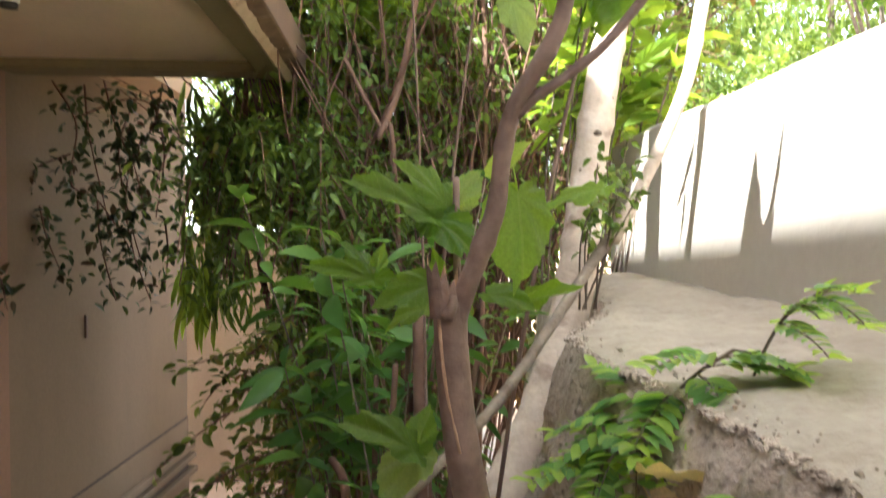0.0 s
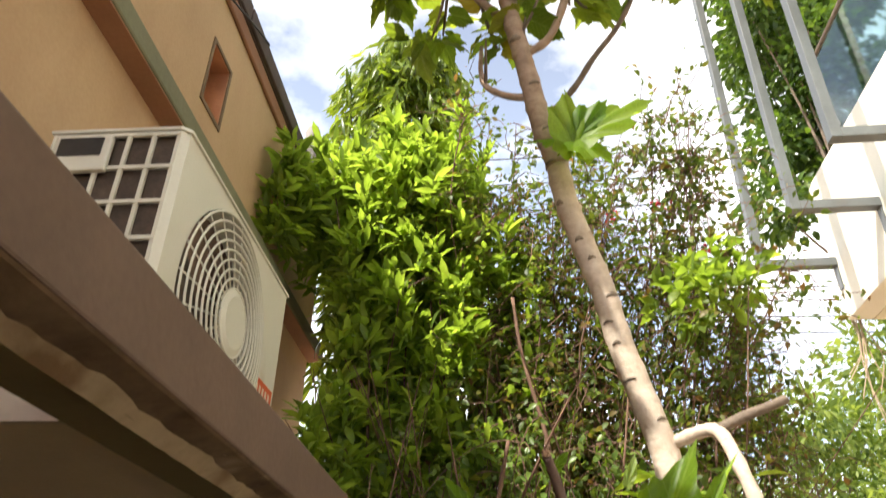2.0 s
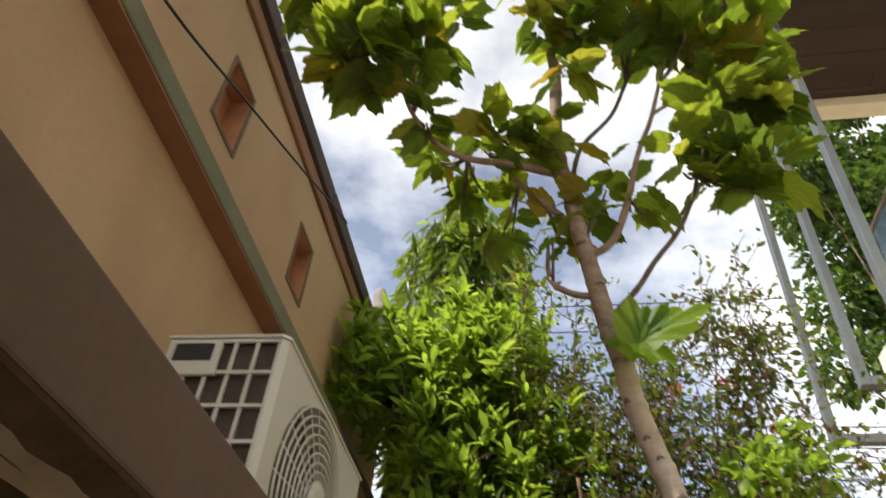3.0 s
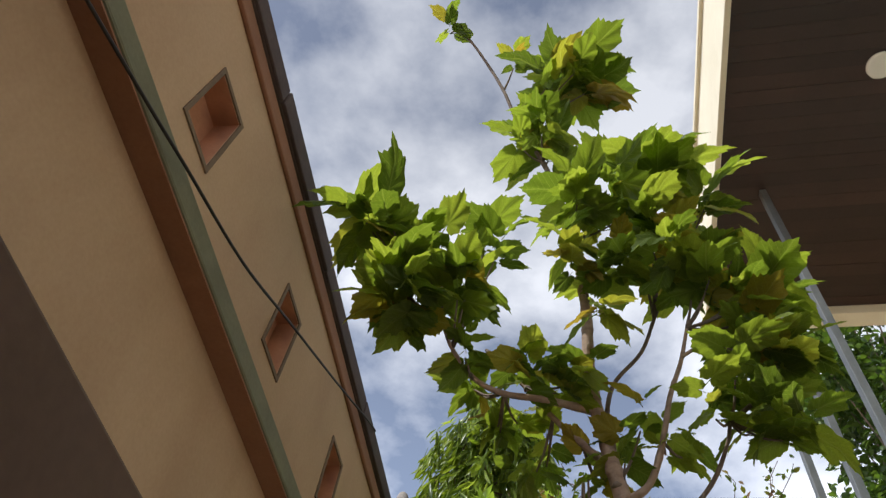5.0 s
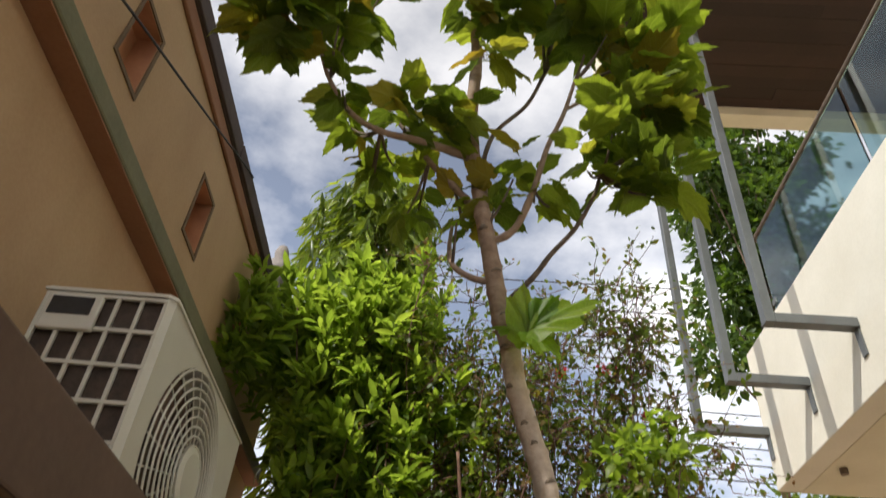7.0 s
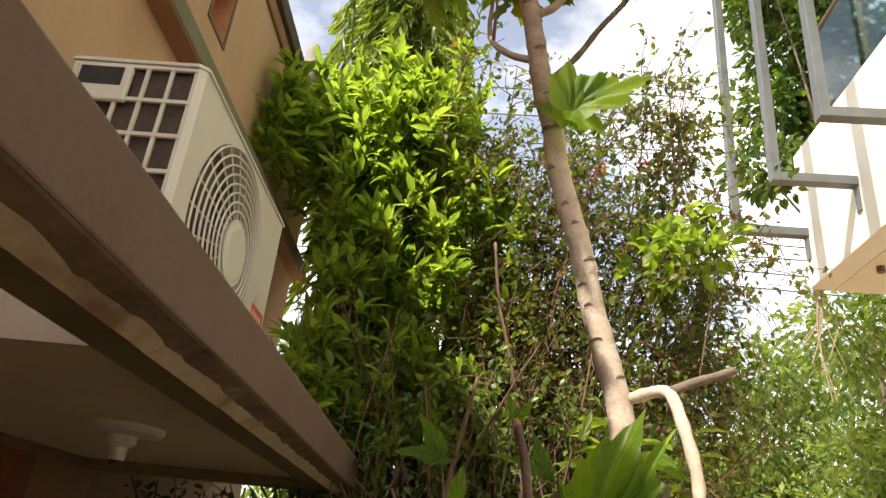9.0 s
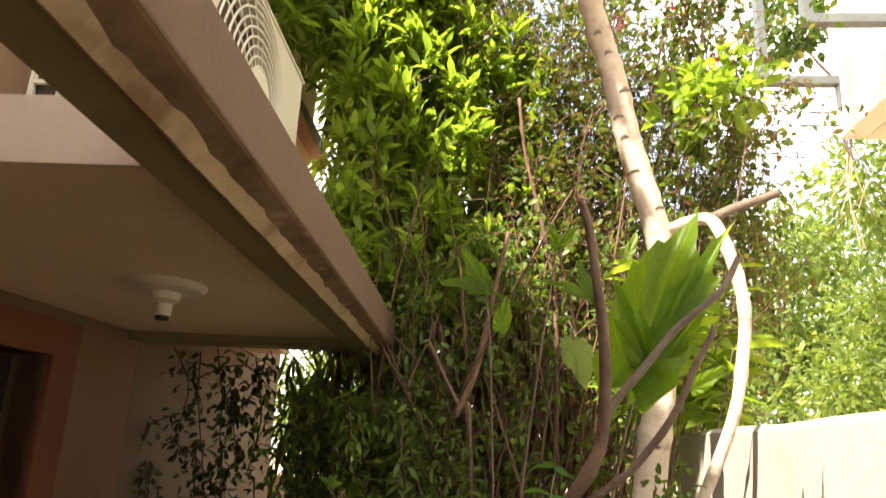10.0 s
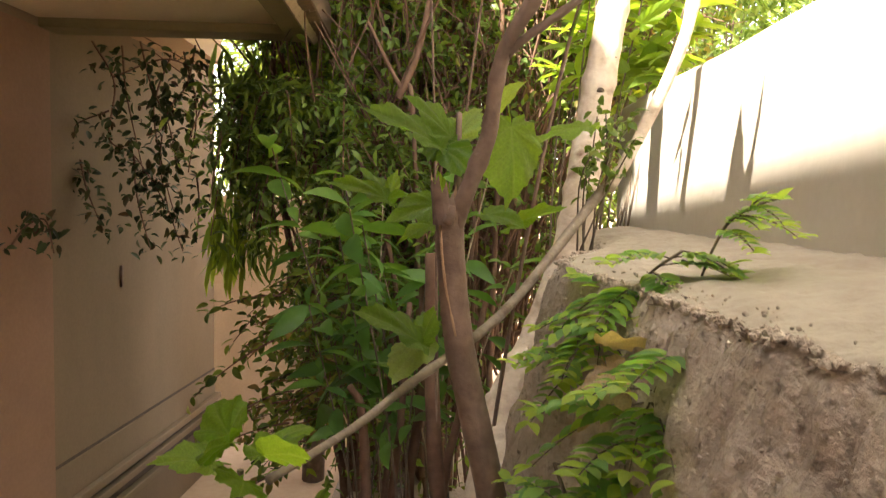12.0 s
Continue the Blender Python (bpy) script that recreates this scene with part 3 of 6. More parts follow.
def upper_wall():
    bm = bmesh.new()
    x, depth = -0.685, 0.085
    cuts = [-4.0]
    for a, b in NICHES:
        cuts += [a, b]
    cuts.append(4.09)
    zs = [2.2, NZ0, NZ1, 4.245]
    for zi in range(3):
        for yi in range(len(cuts) - 1):
            y0, y1, z0, z1 = cuts[yi], cuts[yi + 1], zs[zi], zs[zi + 1]
            hole = zi == 1 and yi % 2 == 1
            if not hole:
                bm.faces.new([bm.verts.new(p) for p in ((x, y0, z0), (x, y1, z0), (x, y1, z1), (x, y0, z1))])
    # back, ends, top
    for f in (((-0.93, -4, 2.2), (-0.93, -4, 4.245), (-0.93, 4.09, 4.245), (-0.93, 4.09, 2.2)), ((x, 4.09, 2.2), (-0.93, 4.09, 2.2), (-0.93, 4.09, 4.245), (x, 4.09, 4.245)),
              ((x, -4, 2.2), (x, -4, 4.245), (-0.93, -4, 4.245), (-0.93, -4, 2.2)), ((x, -4, 2.2), (-0.93, -4, 2.2), (-0.93, 4.09, 2.2), (x, 4.09, 2.2))):
        bm.faces.new([bm.verts.new(p) for p in f])
    root = tagged(part("wall_upper_storey", bm, M_WALL, matrix=HOUSE), "cream painted upper house wall with recessed panels", "wall", kind="structure")
    nb = bmesh.new()
    for f in (((0, 0, 0), (0, 1, 0), (-1, 1, 0), (-1, 0, 0)), ((0, 0, 1), (-1, 0, 1), (-1, 1, 1), (0, 1, 1)), ((0, 0, 0), (-1, 0, 0), (-1, 0, 1), (0, 0, 1)), ((0, 1, 0), (0, 1, 1), (-1, 1, 1), (-1, 1, 0)), ((-1, 0, 0), (-1, 1, 0), (-1, 1, 1), (-1, 0, 1))):
        nb.faces.new([nb.verts.new((x + depth * p[0], NW * p[1], NZ0 + (NZ1 - NZ0) * p[2])) for p in f])
    first = part("niche", nb, M_NICHE, root, "recessed terracotta-painted panel")
    fb = bmesh.new()
    w = 0.017
    g = 0.002
    box(fb, x - 0.008, x + 0.006, -w, NW + w, NZ0 - w, NZ0 - g)
    box(fb, x - 0.008, x + 0.006, -w, NW + w, NZ1 + g, NZ1 + w)
    box(fb, x - 0.008, x + 0.006, -w, -g, NZ0 - g, NZ1 + g)
    box(fb, x - 0.008, x + 0.006, NW + g, NW + w, NZ0 - g, NZ1 + g)
    frame_mesh = part("niche_frame", fb, M_NICHEFRAME, first, "dark brown painted border")
    first.location.y = NICHES[0][0]
    for a, b in NICHES[1:]:
        c = new("niche", first.data)
        c.parent = root
        c.location.y = a
        c["label"] = "recessed terracotta-painted panel"
        d = new("niche_frame", frame_mesh.data)
        d.parent = c
        d["label"] = "dark brown painted border"
    # string course: brown underside, sage front
    part("string_course", boxed(-0.687, -0.611, -4, 4.12, 3.335, 3.341), M_BROWN, root, "brown painted underside of the string course")
    part("string_course_face", boxed(-0.687, -0.605, -4, 4.13, 3.342, 3.420, bevel=0.008), M_GREEN, root, "sage green painted moulding")
    return root


upper_wall()


def eaves():
    root = thing("roof_edge", "dark weathered roof edge slab above the cream wall", "roof", kind="structure", matrix=HOUSE)
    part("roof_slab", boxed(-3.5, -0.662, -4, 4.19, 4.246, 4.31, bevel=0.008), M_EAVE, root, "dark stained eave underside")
    y = -4.0
    rnd = random.Random(4)
    while y < 4.20:
        L = rnd.uniform(0.5, 0.9)
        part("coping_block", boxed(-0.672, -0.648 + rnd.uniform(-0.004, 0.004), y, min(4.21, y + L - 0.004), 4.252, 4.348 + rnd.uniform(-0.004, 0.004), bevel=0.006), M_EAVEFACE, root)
        y += L
    part("moulding", boxed(-0.687, -0.667, -4, 4.10, 4.165, 4.245, bevel=0.008), M_BROWN, root, "brown painted strip below the eave")


eaves()


def lower_wall():
    bm = bmesh.new()
    x = -0.945
    # wall with a doorway through it
    dy0, dy1, dz = 1.48, 2.38, 1.97
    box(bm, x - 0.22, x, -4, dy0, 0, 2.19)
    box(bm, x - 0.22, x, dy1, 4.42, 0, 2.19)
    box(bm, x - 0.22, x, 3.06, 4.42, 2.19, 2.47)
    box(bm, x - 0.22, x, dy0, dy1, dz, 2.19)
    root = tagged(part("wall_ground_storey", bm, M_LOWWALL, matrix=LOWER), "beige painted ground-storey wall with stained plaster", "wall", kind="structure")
    part("red_surround", boxed(x - 0.01, x + 0.012, dy1 + 0.122, 2.85, 0, 2.083), M_REDWALL, root, "red-oxide painted strip beside the door")
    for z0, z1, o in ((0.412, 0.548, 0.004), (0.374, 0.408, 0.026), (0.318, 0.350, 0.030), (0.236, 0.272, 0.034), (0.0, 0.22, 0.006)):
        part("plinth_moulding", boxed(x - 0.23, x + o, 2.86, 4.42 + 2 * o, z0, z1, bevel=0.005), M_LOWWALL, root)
    # dark strips paint in the shade that lies between the ledges
    for z0, z1 in ((0.549, 0.561), (0.351, 0.373), (0.273, 0.317), (0.222, 0.235)):
        part("plinth_groove", boxed(x - 0.22, x + 0.0025, 2.86, 4.423, z0, z1), M_GROOVESHADE, root, "dark strip painted as shade between the mouldings")
    door = thing("door", "dark brown wooden door in a red-brown frame", "door", kind="structure", matrix=LOWER)
    leaf = part("door_leaf", boxed(x - 0.15, x - 0.11, dy0 + 0.005, dy1 - 0.005, 0.01, dz - 0.005, bevel=0.004), M_DOOR, door)
    part("door_panel", boxed(x - 0.112, x - 0.104, dy0 + 0.13, dy1 - 0.11, 1.05, dz - 0.13, bevel=0.003), M_BLACK, leaf, "dark upper door panel")
    for a, b, c, d in ((dy0 - 0.12, dy0, 0, dz + 0.11), (dy1, dy1 + 0.12, 0, dz + 0.11), (dy0, dy1, dz, dz + 0.11)):
        part("door_frame", boxed(x - 0.1, x + 0.02, a, b, c, d, bevel=0.004), M_RED, door)
    part("bolt_rust", boxed(x, x + 0.010, 3.343, 3.355, 1.151, 1.241, bevel=0.003), M_BARKRED, root, "rusty iron bracket stub")


lower_wall()
# unseen slab added overhead to darken the near beam; the wall closes the passage
tagged(part("rear_shade_slab", boxed(-0.60, 2.2, -4, 0.04, 2.50, 2.62), M_SLABDARK), "unseen slab added over the path to shade the near beam", "roof", kind="structure")
tagged(part("rear_passage_wall", boxed(-0.9, 2.2, -4.2, -4.02, 0, 2.62), M_LOWWALL), "unseen beige wall added to close the passage", "wall", kind="structure")
# the inside of the house stays closed
tagged(part("wall_inner", boxed(-4.0, -3.9, -4, 4.2, 0, 4.24), M_LOWWALL, matrix=HOUSE), "plain plastered inner wall of the house", "wall", kind="structure")
tagged(part("wall_end", boxed(-3.9, -1.2, 4.1, 4.3, 0, 4.24), M_LOWWALL, matrix=HOUSE), "beige plastered end wall of the house", "wall", kind="structure")


def porch_slab():
    root = thing("porch_slab", "painted concrete porch slab with stained edge beam", "porch roof", kind="structure", matrix=PORCH)
    part("soffit", boxed(-1.08, -0.138, 1.236, 2.88, 2.118, 2.205), M_SOFFIT, root, "dull cream soffit")
    part("end_beam", boxed(-0.96, -0.05, 2.882, 3.0, 2.087, 2.207, bevel=0.006), M_BEAMGREEN, root, "olive green end beam")
    part("end_face", boxed(-1.08, -0.138, 1.222, 1.235, 2.103, 2.206), M_SLABEND, root, "pinkish cream slab end")
    bm = bmesh.new()
    # olive underside of the edge beam
    box(bm, -0.141, -0.052, -4, 2.995, 2.085, 2.10)
    part("beam_underside", bm, M_BEAMGREEN, root, "olive green beam underside")
    part("beam_core", boxed(-0.137, -0.02, -4, 2.993, 2.101, 2.203), M_SLABEND, root)
    # chipped sloping drip strip
    bm = bmesh.new()
    stained, tops = bmesh.new(), []
    ys = [-4 + 0.025 * i for i in range(281)]
    rows = []
    for y in ys:
        w = 0.004 * noise.noise(Vector((y * 9, 0, 5))) + 0.003 * noise.noise(Vector((y * 31, 0, 5)))
        m = 0.5 + 0.13 * noise.noise(Vector((y * 7, 2, 7))) + 0.16 * noise.noise(Vector((y * 23, 2, 7)))
        mid = (-0.060 + w + m * (0.042 - w), y, 2.078 + 0.034 * m)
        rows.append([bm.verts.new(p) for p in ((-0.070 + w, y, 2.084), (-0.060 + w, y, 2.078), mid)])
        tops.append([stained.verts.new(p) for p in (mid, (-0.005, y, 2.1042), (-0.0015, y, 2.1068), (-0.02, y, 2.1068))])
    for b_, rr, n_ in ((bm, rows, 2), (stained, tops, 3)):
        for a, b in zip(rr, rr[1:]):
            for k in range(n_):
                b_.faces.new((a[k], a[k + 1], b[k + 1], b[k]))
    part("drip_strip", bm, M_STRIPPALE, root, "pale peeling lip of the drip strip")
    part("stained_strip", stained, M_STRIP, root, "brown-stained band above the lip")
    part("fascia", boxed(-0.019, 0.0, -4, 3.0, 2.107, 2.211, bevel=0.004), M_FASCIA, root, "dusty pink-beige fascia")


porch_slab()


def ceiling_holder():
    root = thing("ceiling_lamp_holder", "empty white bakelite lamp holder on a round rose", "lamp holder", matrix=PORCH)
    c = (-0.475, 2.05, 0)
    part("rose", lathe(bmesh.new(), [(0.098, 2.118), (0.098, 2.108), (0.088, 2.100), (0.04, 2.094)], c, sides=36), M_HOLDER, root, smooth=False)
    part("holder", lathe(bmesh.new(), [(0.038, 2.0945), (0.036, 2.075), (0.022, 2.066), (0.019, 2.036)], c, sides=20), M_HOLDER, root)
    part("socket", lathe(bmesh.new(), [(0.0165, 2.0365), (0.016, 2.026), (0.012, 2.0255)], c, sides=18), M_BLACK, root, "dark open socket")
    for a in (0.7, 3.84):
        part("screw", lathe(bmesh.new(), [(0.005, 2.102), (0.004, 2.0985)], (c[0] + 0.075 * math.cos(a), c[1] + 0.075 * math.sin(a), 0), sides=8), M_STEEL, root)


ceiling_holder()


def air_conditioner():
    """Outdoor unit: front (with the fan) faces +x, the finned side faces -y."""
    m = pose(-0.179, 1.458, 2.207, 0, 0, 1.9)
    root = thing("air_conditioner", "off-white outdoor air conditioner unit with round fan grille", "air conditioner", matrix=m)
    L, D, H = 0.752, 0.284, 0.585
    c = 0.014
    z0 = 0.018

    def prism(bm, pts, za, zb):
        lo, hi = [bm.verts.new((x, y, za)) for x, y in pts], [bm.verts.new((x, y, zb)) for x, y in pts]
        bm.faces.new(lo[::-1])
        bm.faces.new(hi)
        for i in range(len(pts)):
            j = (i + 1) % len(pts)
            bm.faces.new((lo[i], lo[j], hi[j], hi[i]))
        return bm

    # casing: top lid, base pan, back, right end
    outline = [(-D, 0), (-c, 0), (0, c), (0, L), (-D, L)]
    part("base_pan", prism(bmesh.new(), outline, z0, z0 + 0.05), M_ACWHITE, root)
    lid = prism(bmesh.new(), [(-D - 0.004, -0.006), (-c, -0.006), (0.006, c - 0.004), (0.006, L + 0.004), (-D - 0.004, L + 0.004)], H - 0.012, H)
    bmesh.ops.bevel(lid, geom=[e for e in lid.edges if e.verts[0].co.z > H - 0.001 and e.verts[1].co.z > H - 0.001], offset=0.006, segments=3, affect="EDGES")
    part("lid", lid, M_ACWHITE, root)
    part("back_panel", boxed(-D, -D + 0.006, 0.002, L, z0 + 0.05, H - 0.012), M_ACWHITE, root)
    part("end_panel", boxed(-D + 0.006, -0.001, L - 0.006, L, z0 + 0.05, H - 0.012), M_ACWHITE, root)
    # front panel with a round opening
    cy, cz, R = 0.345, 0.302, 0.258
    bm = bmesh.new()
    n = 48
    ring = [bm.verts.new((0, cy + R * math.cos(k * math.tau / n), cz + R * math.sin(k * math.tau / n))) for k in range(n)]
    y0, y1, za, zb = c, L, z0 + 0.05, H - 0.012

    def rim(a):
        dy, dz = math.cos(a), math.sin(a)
        t = min(((y1 - cy) / dy if dy > 1e-9 else 9), ((y0 - cy) / dy if dy < -1e-9 else 9), ((zb - cz) / dz if dz > 1e-9 else 9), ((za - cz) / dz if dz < -1e-9 else 9))
        return cy + dy * t, cz + dz * t

    outer = [bm.verts.new((0, *rim(k * math.tau / n))) for k in range(n)]
    for k in range(n):
        j = (k + 1) % n
        bm.faces.new((ring[k], outer[k], outer[j], ring[j]))
    for yy, zz in ((y0, za), (y1, za), (y1, zb), (y0, zb)):
        k = min(range(n), key=lambda i: -((outer[i].co.y - cy) * (yy - cy) + (outer[i].co.z - cz) * (zz - cz)) / ((outer[i].co.yz - Vector((cy, cz))).length))
        ks = sorted(range(n), key=lambda i: abs(math.remainder(i * math.tau / n - math.atan2(zz - cz, yy - cy), math.tau)))[:2]
        bm.faces.new((outer[ks[0]], bm.verts.new((0, yy, zz)), outer[ks[1]]))
    back = [bm.verts.new((-0.07, v.co.y, v.co.z)) for v in ring]
    for k in range(n):
        j = (k + 1) % n
        bm.faces.new((ring[k], ring[j], back[j], back[k]))
    part("front_panel", bm, M_ACWHITE, root)
    part("corner_panel", prism(bmesh.new(), [(-c, 0), (0, c), (-0.004, c), (-c - 0.002, 0.004)], z0 + 0.05, H - 0.012), M_ACWHITE, root)
    # grille rings and spokes, domed a little
    grille = bmesh.new()
    for i in range(9):
        r = 0.078 + (R - 0.082) * i / 8
        x = 0.022 - 0.016 * (i / 8) ** 2
        tube(grille, [Vector((x, cy + r * math.cos(a * math.tau / 40), cz + r * math.sin(a * math.tau / 40))) for a in range(41)], 0.0030, 0.0030, sides=5, cap=False)
    for k in range(24):
        a = k * math.tau / 24
        tube(grille, [Vector((0.018 - 0.016 * s * s, cy + (0.07 + (R - 0.07) * s) * math.cos(a), cz + (0.07 + (R - 0.07) * s) * math.sin(a))) for s in (0, 0.5, 1)], 0.0024, 0.0024, sides=5)
    g = part("fan_grille", grille, M_ACWHITE, root, "white wire-ring fan grille")
    part("hub_disc", lathe(bmesh.new(), [(0.078, 0.014), (0.078, 0.022), (0.06, 0.028)], (0, cy, cz), axis="x", sides=32), M_ACWHITE, g)
    for b in range(3):
        a0 = b * math.tau / 3
        fan, rows = bmesh.new(), []
        for e in range(7):
            x = -0.071 + 0.006 * e
            rows.append([fan.verts.new((x + d, cy + r * math.cos(a0 + e * 0.2 + da), cz + r * math.sin(a0 + e * 0.2 + da))) for r, da, d in ((0.05, 0, 0), (0.13, 0.14, 0), (0.21, 0.25, 0), (0.21, 0.25, 0.003), (0.13, 0.14, 0.003), (0.05, 0, 0.003))])
        for p, q in zip(rows, rows[1:]):
            for k in range(6):
                fan.faces.new((p[k], p[(k + 1) % 6], q[(k + 1) % 6], q[k]))
        fan.faces.new(rows[0][::-1])
        fan.faces.new(rows[-1])
        part("fan_blade", fan, M_COIL, root, "dark fan blade")
    part("fan_chamber", boxed(-0.285, -0.075, c + 0.01, L - 0.01, z0 + 0.055, H - 0.016), M_FANBACK, root, "dusty pink-brown fan chamber")
    # finned side behind a square lattice
    part("coil", boxed(-D + 0.008, -c - 0.006, 0.012, 0.024, z0 + 0.052, H - 0.014), M_COIL, root, "dusty brown heat-exchanger fins")
    guard = part("side_lattice", boxed(-D + 0.002, -D + 0.006, -0.003, 0.007, z0 + 0.05, H - 0.014), M_ACWHITE, root, "white square lattice guard")
    xa, xb, zc, zd = -D + 0.004, -c, z0 + 0.05, H - 0.014
    for i in range(6):
        x = xa + (xb - xa - 0.006) * i / 5
        part("upright_bar", boxed(x - 0.001, x + 0.007, -0.001, 0.006, zc, zd), M_ACWHITE, guard)
    for i in range(7):
        z = zc + (zd - zc - 0.008) * i / 6
        part("cross_bar", boxed(xa, xb, -0.0025, 0.005, z - 0.001, z + 0.007), M_ACWHITE, guard)
    part("terminal_cover", boxed(-0.268, -0.150, -0.010, 0.004, H - 0.112, H - 0.026, bevel=0.004), M_ACWHITE, root)
    part("cover_slot", boxed(-0.258, -0.166, -0.0125, -0.009, H - 0.076, H - 0.032), M_BLACK, root, "dark slot")
    lab = part("brand_label", boxed(0.0005, 0.0025, 0.592, 0.735, 0.212, 0.276), M_ORANGE, root, "orange label with plain bars")
    for k in range(5):
        part("label_bar", boxed(0.0026, 0.0034, 0.604 + k * 0.0245, 0.617 + k * 0.0245, 0.228, 0.260), M_LABELBAR, lab)
    for y in (0.12, 0.60):
        part("foot", boxed(-D - 0.01, 0.01, y, y + 0.05, 0, z0, bevel=0.003), M_ACWHITE, root)


air_conditioner()


def wire(name, pts, r, label, category, mat=None, steps=8, sides=6, **k):
    return tagged(part(name, tube(bmesh.new(), catmull(pts, steps), r, r, sides=sides), mat or M_CABLE, smooth=True), label, category, **k)


wire("wall_cable", [(-0.46, -0.6, 3.02), (-0.485, 0.373, 3.297), (-0.496, 0.665, 3.389), (-0.526, 1.051, 3.533), (-0.561, 1.449, 3.743), (-0.597, 1.997, 4.016), (-0.622, 2.577, 4.298), (-0.66, 2.70, 4.362), (-0.75, 2.75, 4.33)], 0.0045, "thin black cable running up the cream wall to the eave", "cable")

# ---- the neighbour's balcony ----


def neighbour():
    root = thing("neighbour_house", "white neighbouring house with balcony, timber ceiling and steel posts", "house", kind="structure")
    part("parapet", boxed(2.38, 2.52, -4, 4.422, 3.645, 4.595, bevel=0.006), M_NEIGHBOUR, root, "sunlit white balcony parapet")
    part("balcony_slab", boxed(2.522, 6, -4, 4.422, 3.645, 3.82), M_CREAM, root, "cream balcony underside")
    part("drain_stub", lathe(bmesh.new(), [(0.022, 3.61), (0.022, 3.646)], (2.60, 4.03, 0), sides=14), M_BARKGREY, root)
    part("rear_wall", boxed(3.9, 4.1, -4, 4.42, 0, 3.64), M_NEIGHBOUR, root)
    part("room_wall", boxed(3.9, 4.1, -4, 3.3, 3.83, 7.19), M_NEIGHBOUR, root)
    part("edge_beam", boxed(1.555, 1.60, -4, 4.36, 7.12, 7.86, bevel=0.006), M_CREAM, root, "cream fascia of the upper roof")
    part("edge_step", boxed(1.525, 1.62, -4, 4.40, 7.862, 7.93, bevel=0.006), M_CREAM, root)
    part("end_beam", boxed(1.56, 6, 4.362, 4.52, 7.10, 7.86, bevel=0.006), M_CREAM, root, "cream end beam")
    part("roof_deck", boxed(1.602, 6, -4, 4.36, 7.24, 7.5), M_CREAM, root)
    bm = bmesh.new()
    y, rnd = -4.0, random.Random(9)
    while y < 4.35:
        x = 1.602
        while x < 6:
            w = min(6 - x, rnd.uniform(1.4, 2.6))
            z = rnd.uniform(-0.002, 0.002)
            box(bm, x, x + w - 0.003, y, min(4.358, y + 0.1165), 7.20 + z, 7.225 + z)
            x += w
        y += 0.118
    tagged(part("ceiling", bm, M_PLANK), "dark brown timber plank ceiling over the balcony", "ceiling", kind="structure")
    lamp = thing("ceiling_light", "round flat white light on the plank ceiling", "light")
    part("disc", lathe(bmesh.new(), [(0.10, 7.198), (0.10, 7.185), (0.085, 7.178)], (2.667, 2.147, 0), sides=28), M_LAMP, lamp)
    # steel posts standing on brackets
    first = None
    for y in (3.135, 3.73, 4.365):
        if first is None:
            first = thing("steel_post", "grey painted steel post bent out from the balcony parapet", "post", group="balcony posts", matrix=pose(1.925, y, 3.97))
            part("upright", boxed(0, 0.05, -0.03, 0.03, 0, 3.23, bevel=0.003), M_STEEL, first)
            part("bracket", boxed(0.05, 0.455, -0.03, 0.03, 0, 0.055, bevel=0.003), M_STEEL, first)
            part("parapet_strip", boxed(0.445, 0.4548, -0.022, 0.022, -0.15, -0.0005, bevel=0.002), M_STEEL, first, "short flat grey strip down the parapet face")
        else:
            copy_thing(first, pose(1.925, y, 3.97))
    rail = thing("glass_balustrade", "tinted glass balustrade with a slim metal handrail", "balustrade")
    y = 4.0
    for k in range(5):
        p = part("glass_pane", boxed(2.445, 2.455, y - 1.32, y - 0.01, 4.598, 5.285), M_GLASS, rail)
        p.visible_shadow = False
        y -= 1.34
    part("handrail", limb([(2.45, 4.03, 5.305), (2.45, 1.0, 5.305), (2.45, -3.0, 5.305)], 0.019, 0.019, sides=10), M_BARKGREY, rail, "thin dark handrail")
    part("clip", boxed(2.435, 2.465, 3.94, 3.99, 4.71, 4.75, bevel=0.003), M_STEEL, rail)


neighbour()

# ---- the fig tree ----
BROAD_FIG = [(0, 1.0), (9, 0.86), (20, 0.74), (32, 0.76), (42, 0.79), (56, 0.63), (74, 0.54), (98, 0.48), (128, 0.36), (160, 0.16)]
OVATE = [(0, 1.0), (8, 0.86), (16, 0.74), (26, 0.66), (38, 0.58), (52, 0.49), (72, 0.38), (98, 0.29), (130, 0.20), (162, 0.09)]
LONG_LOBED = [(0, 1.0), (5, 0.86), (9, 0.70), (16, 0.58), (26, 0.66), (33, 0.56), (46, 0.42), (68, 0.33), (105, 0.22), (160, 0.09)]


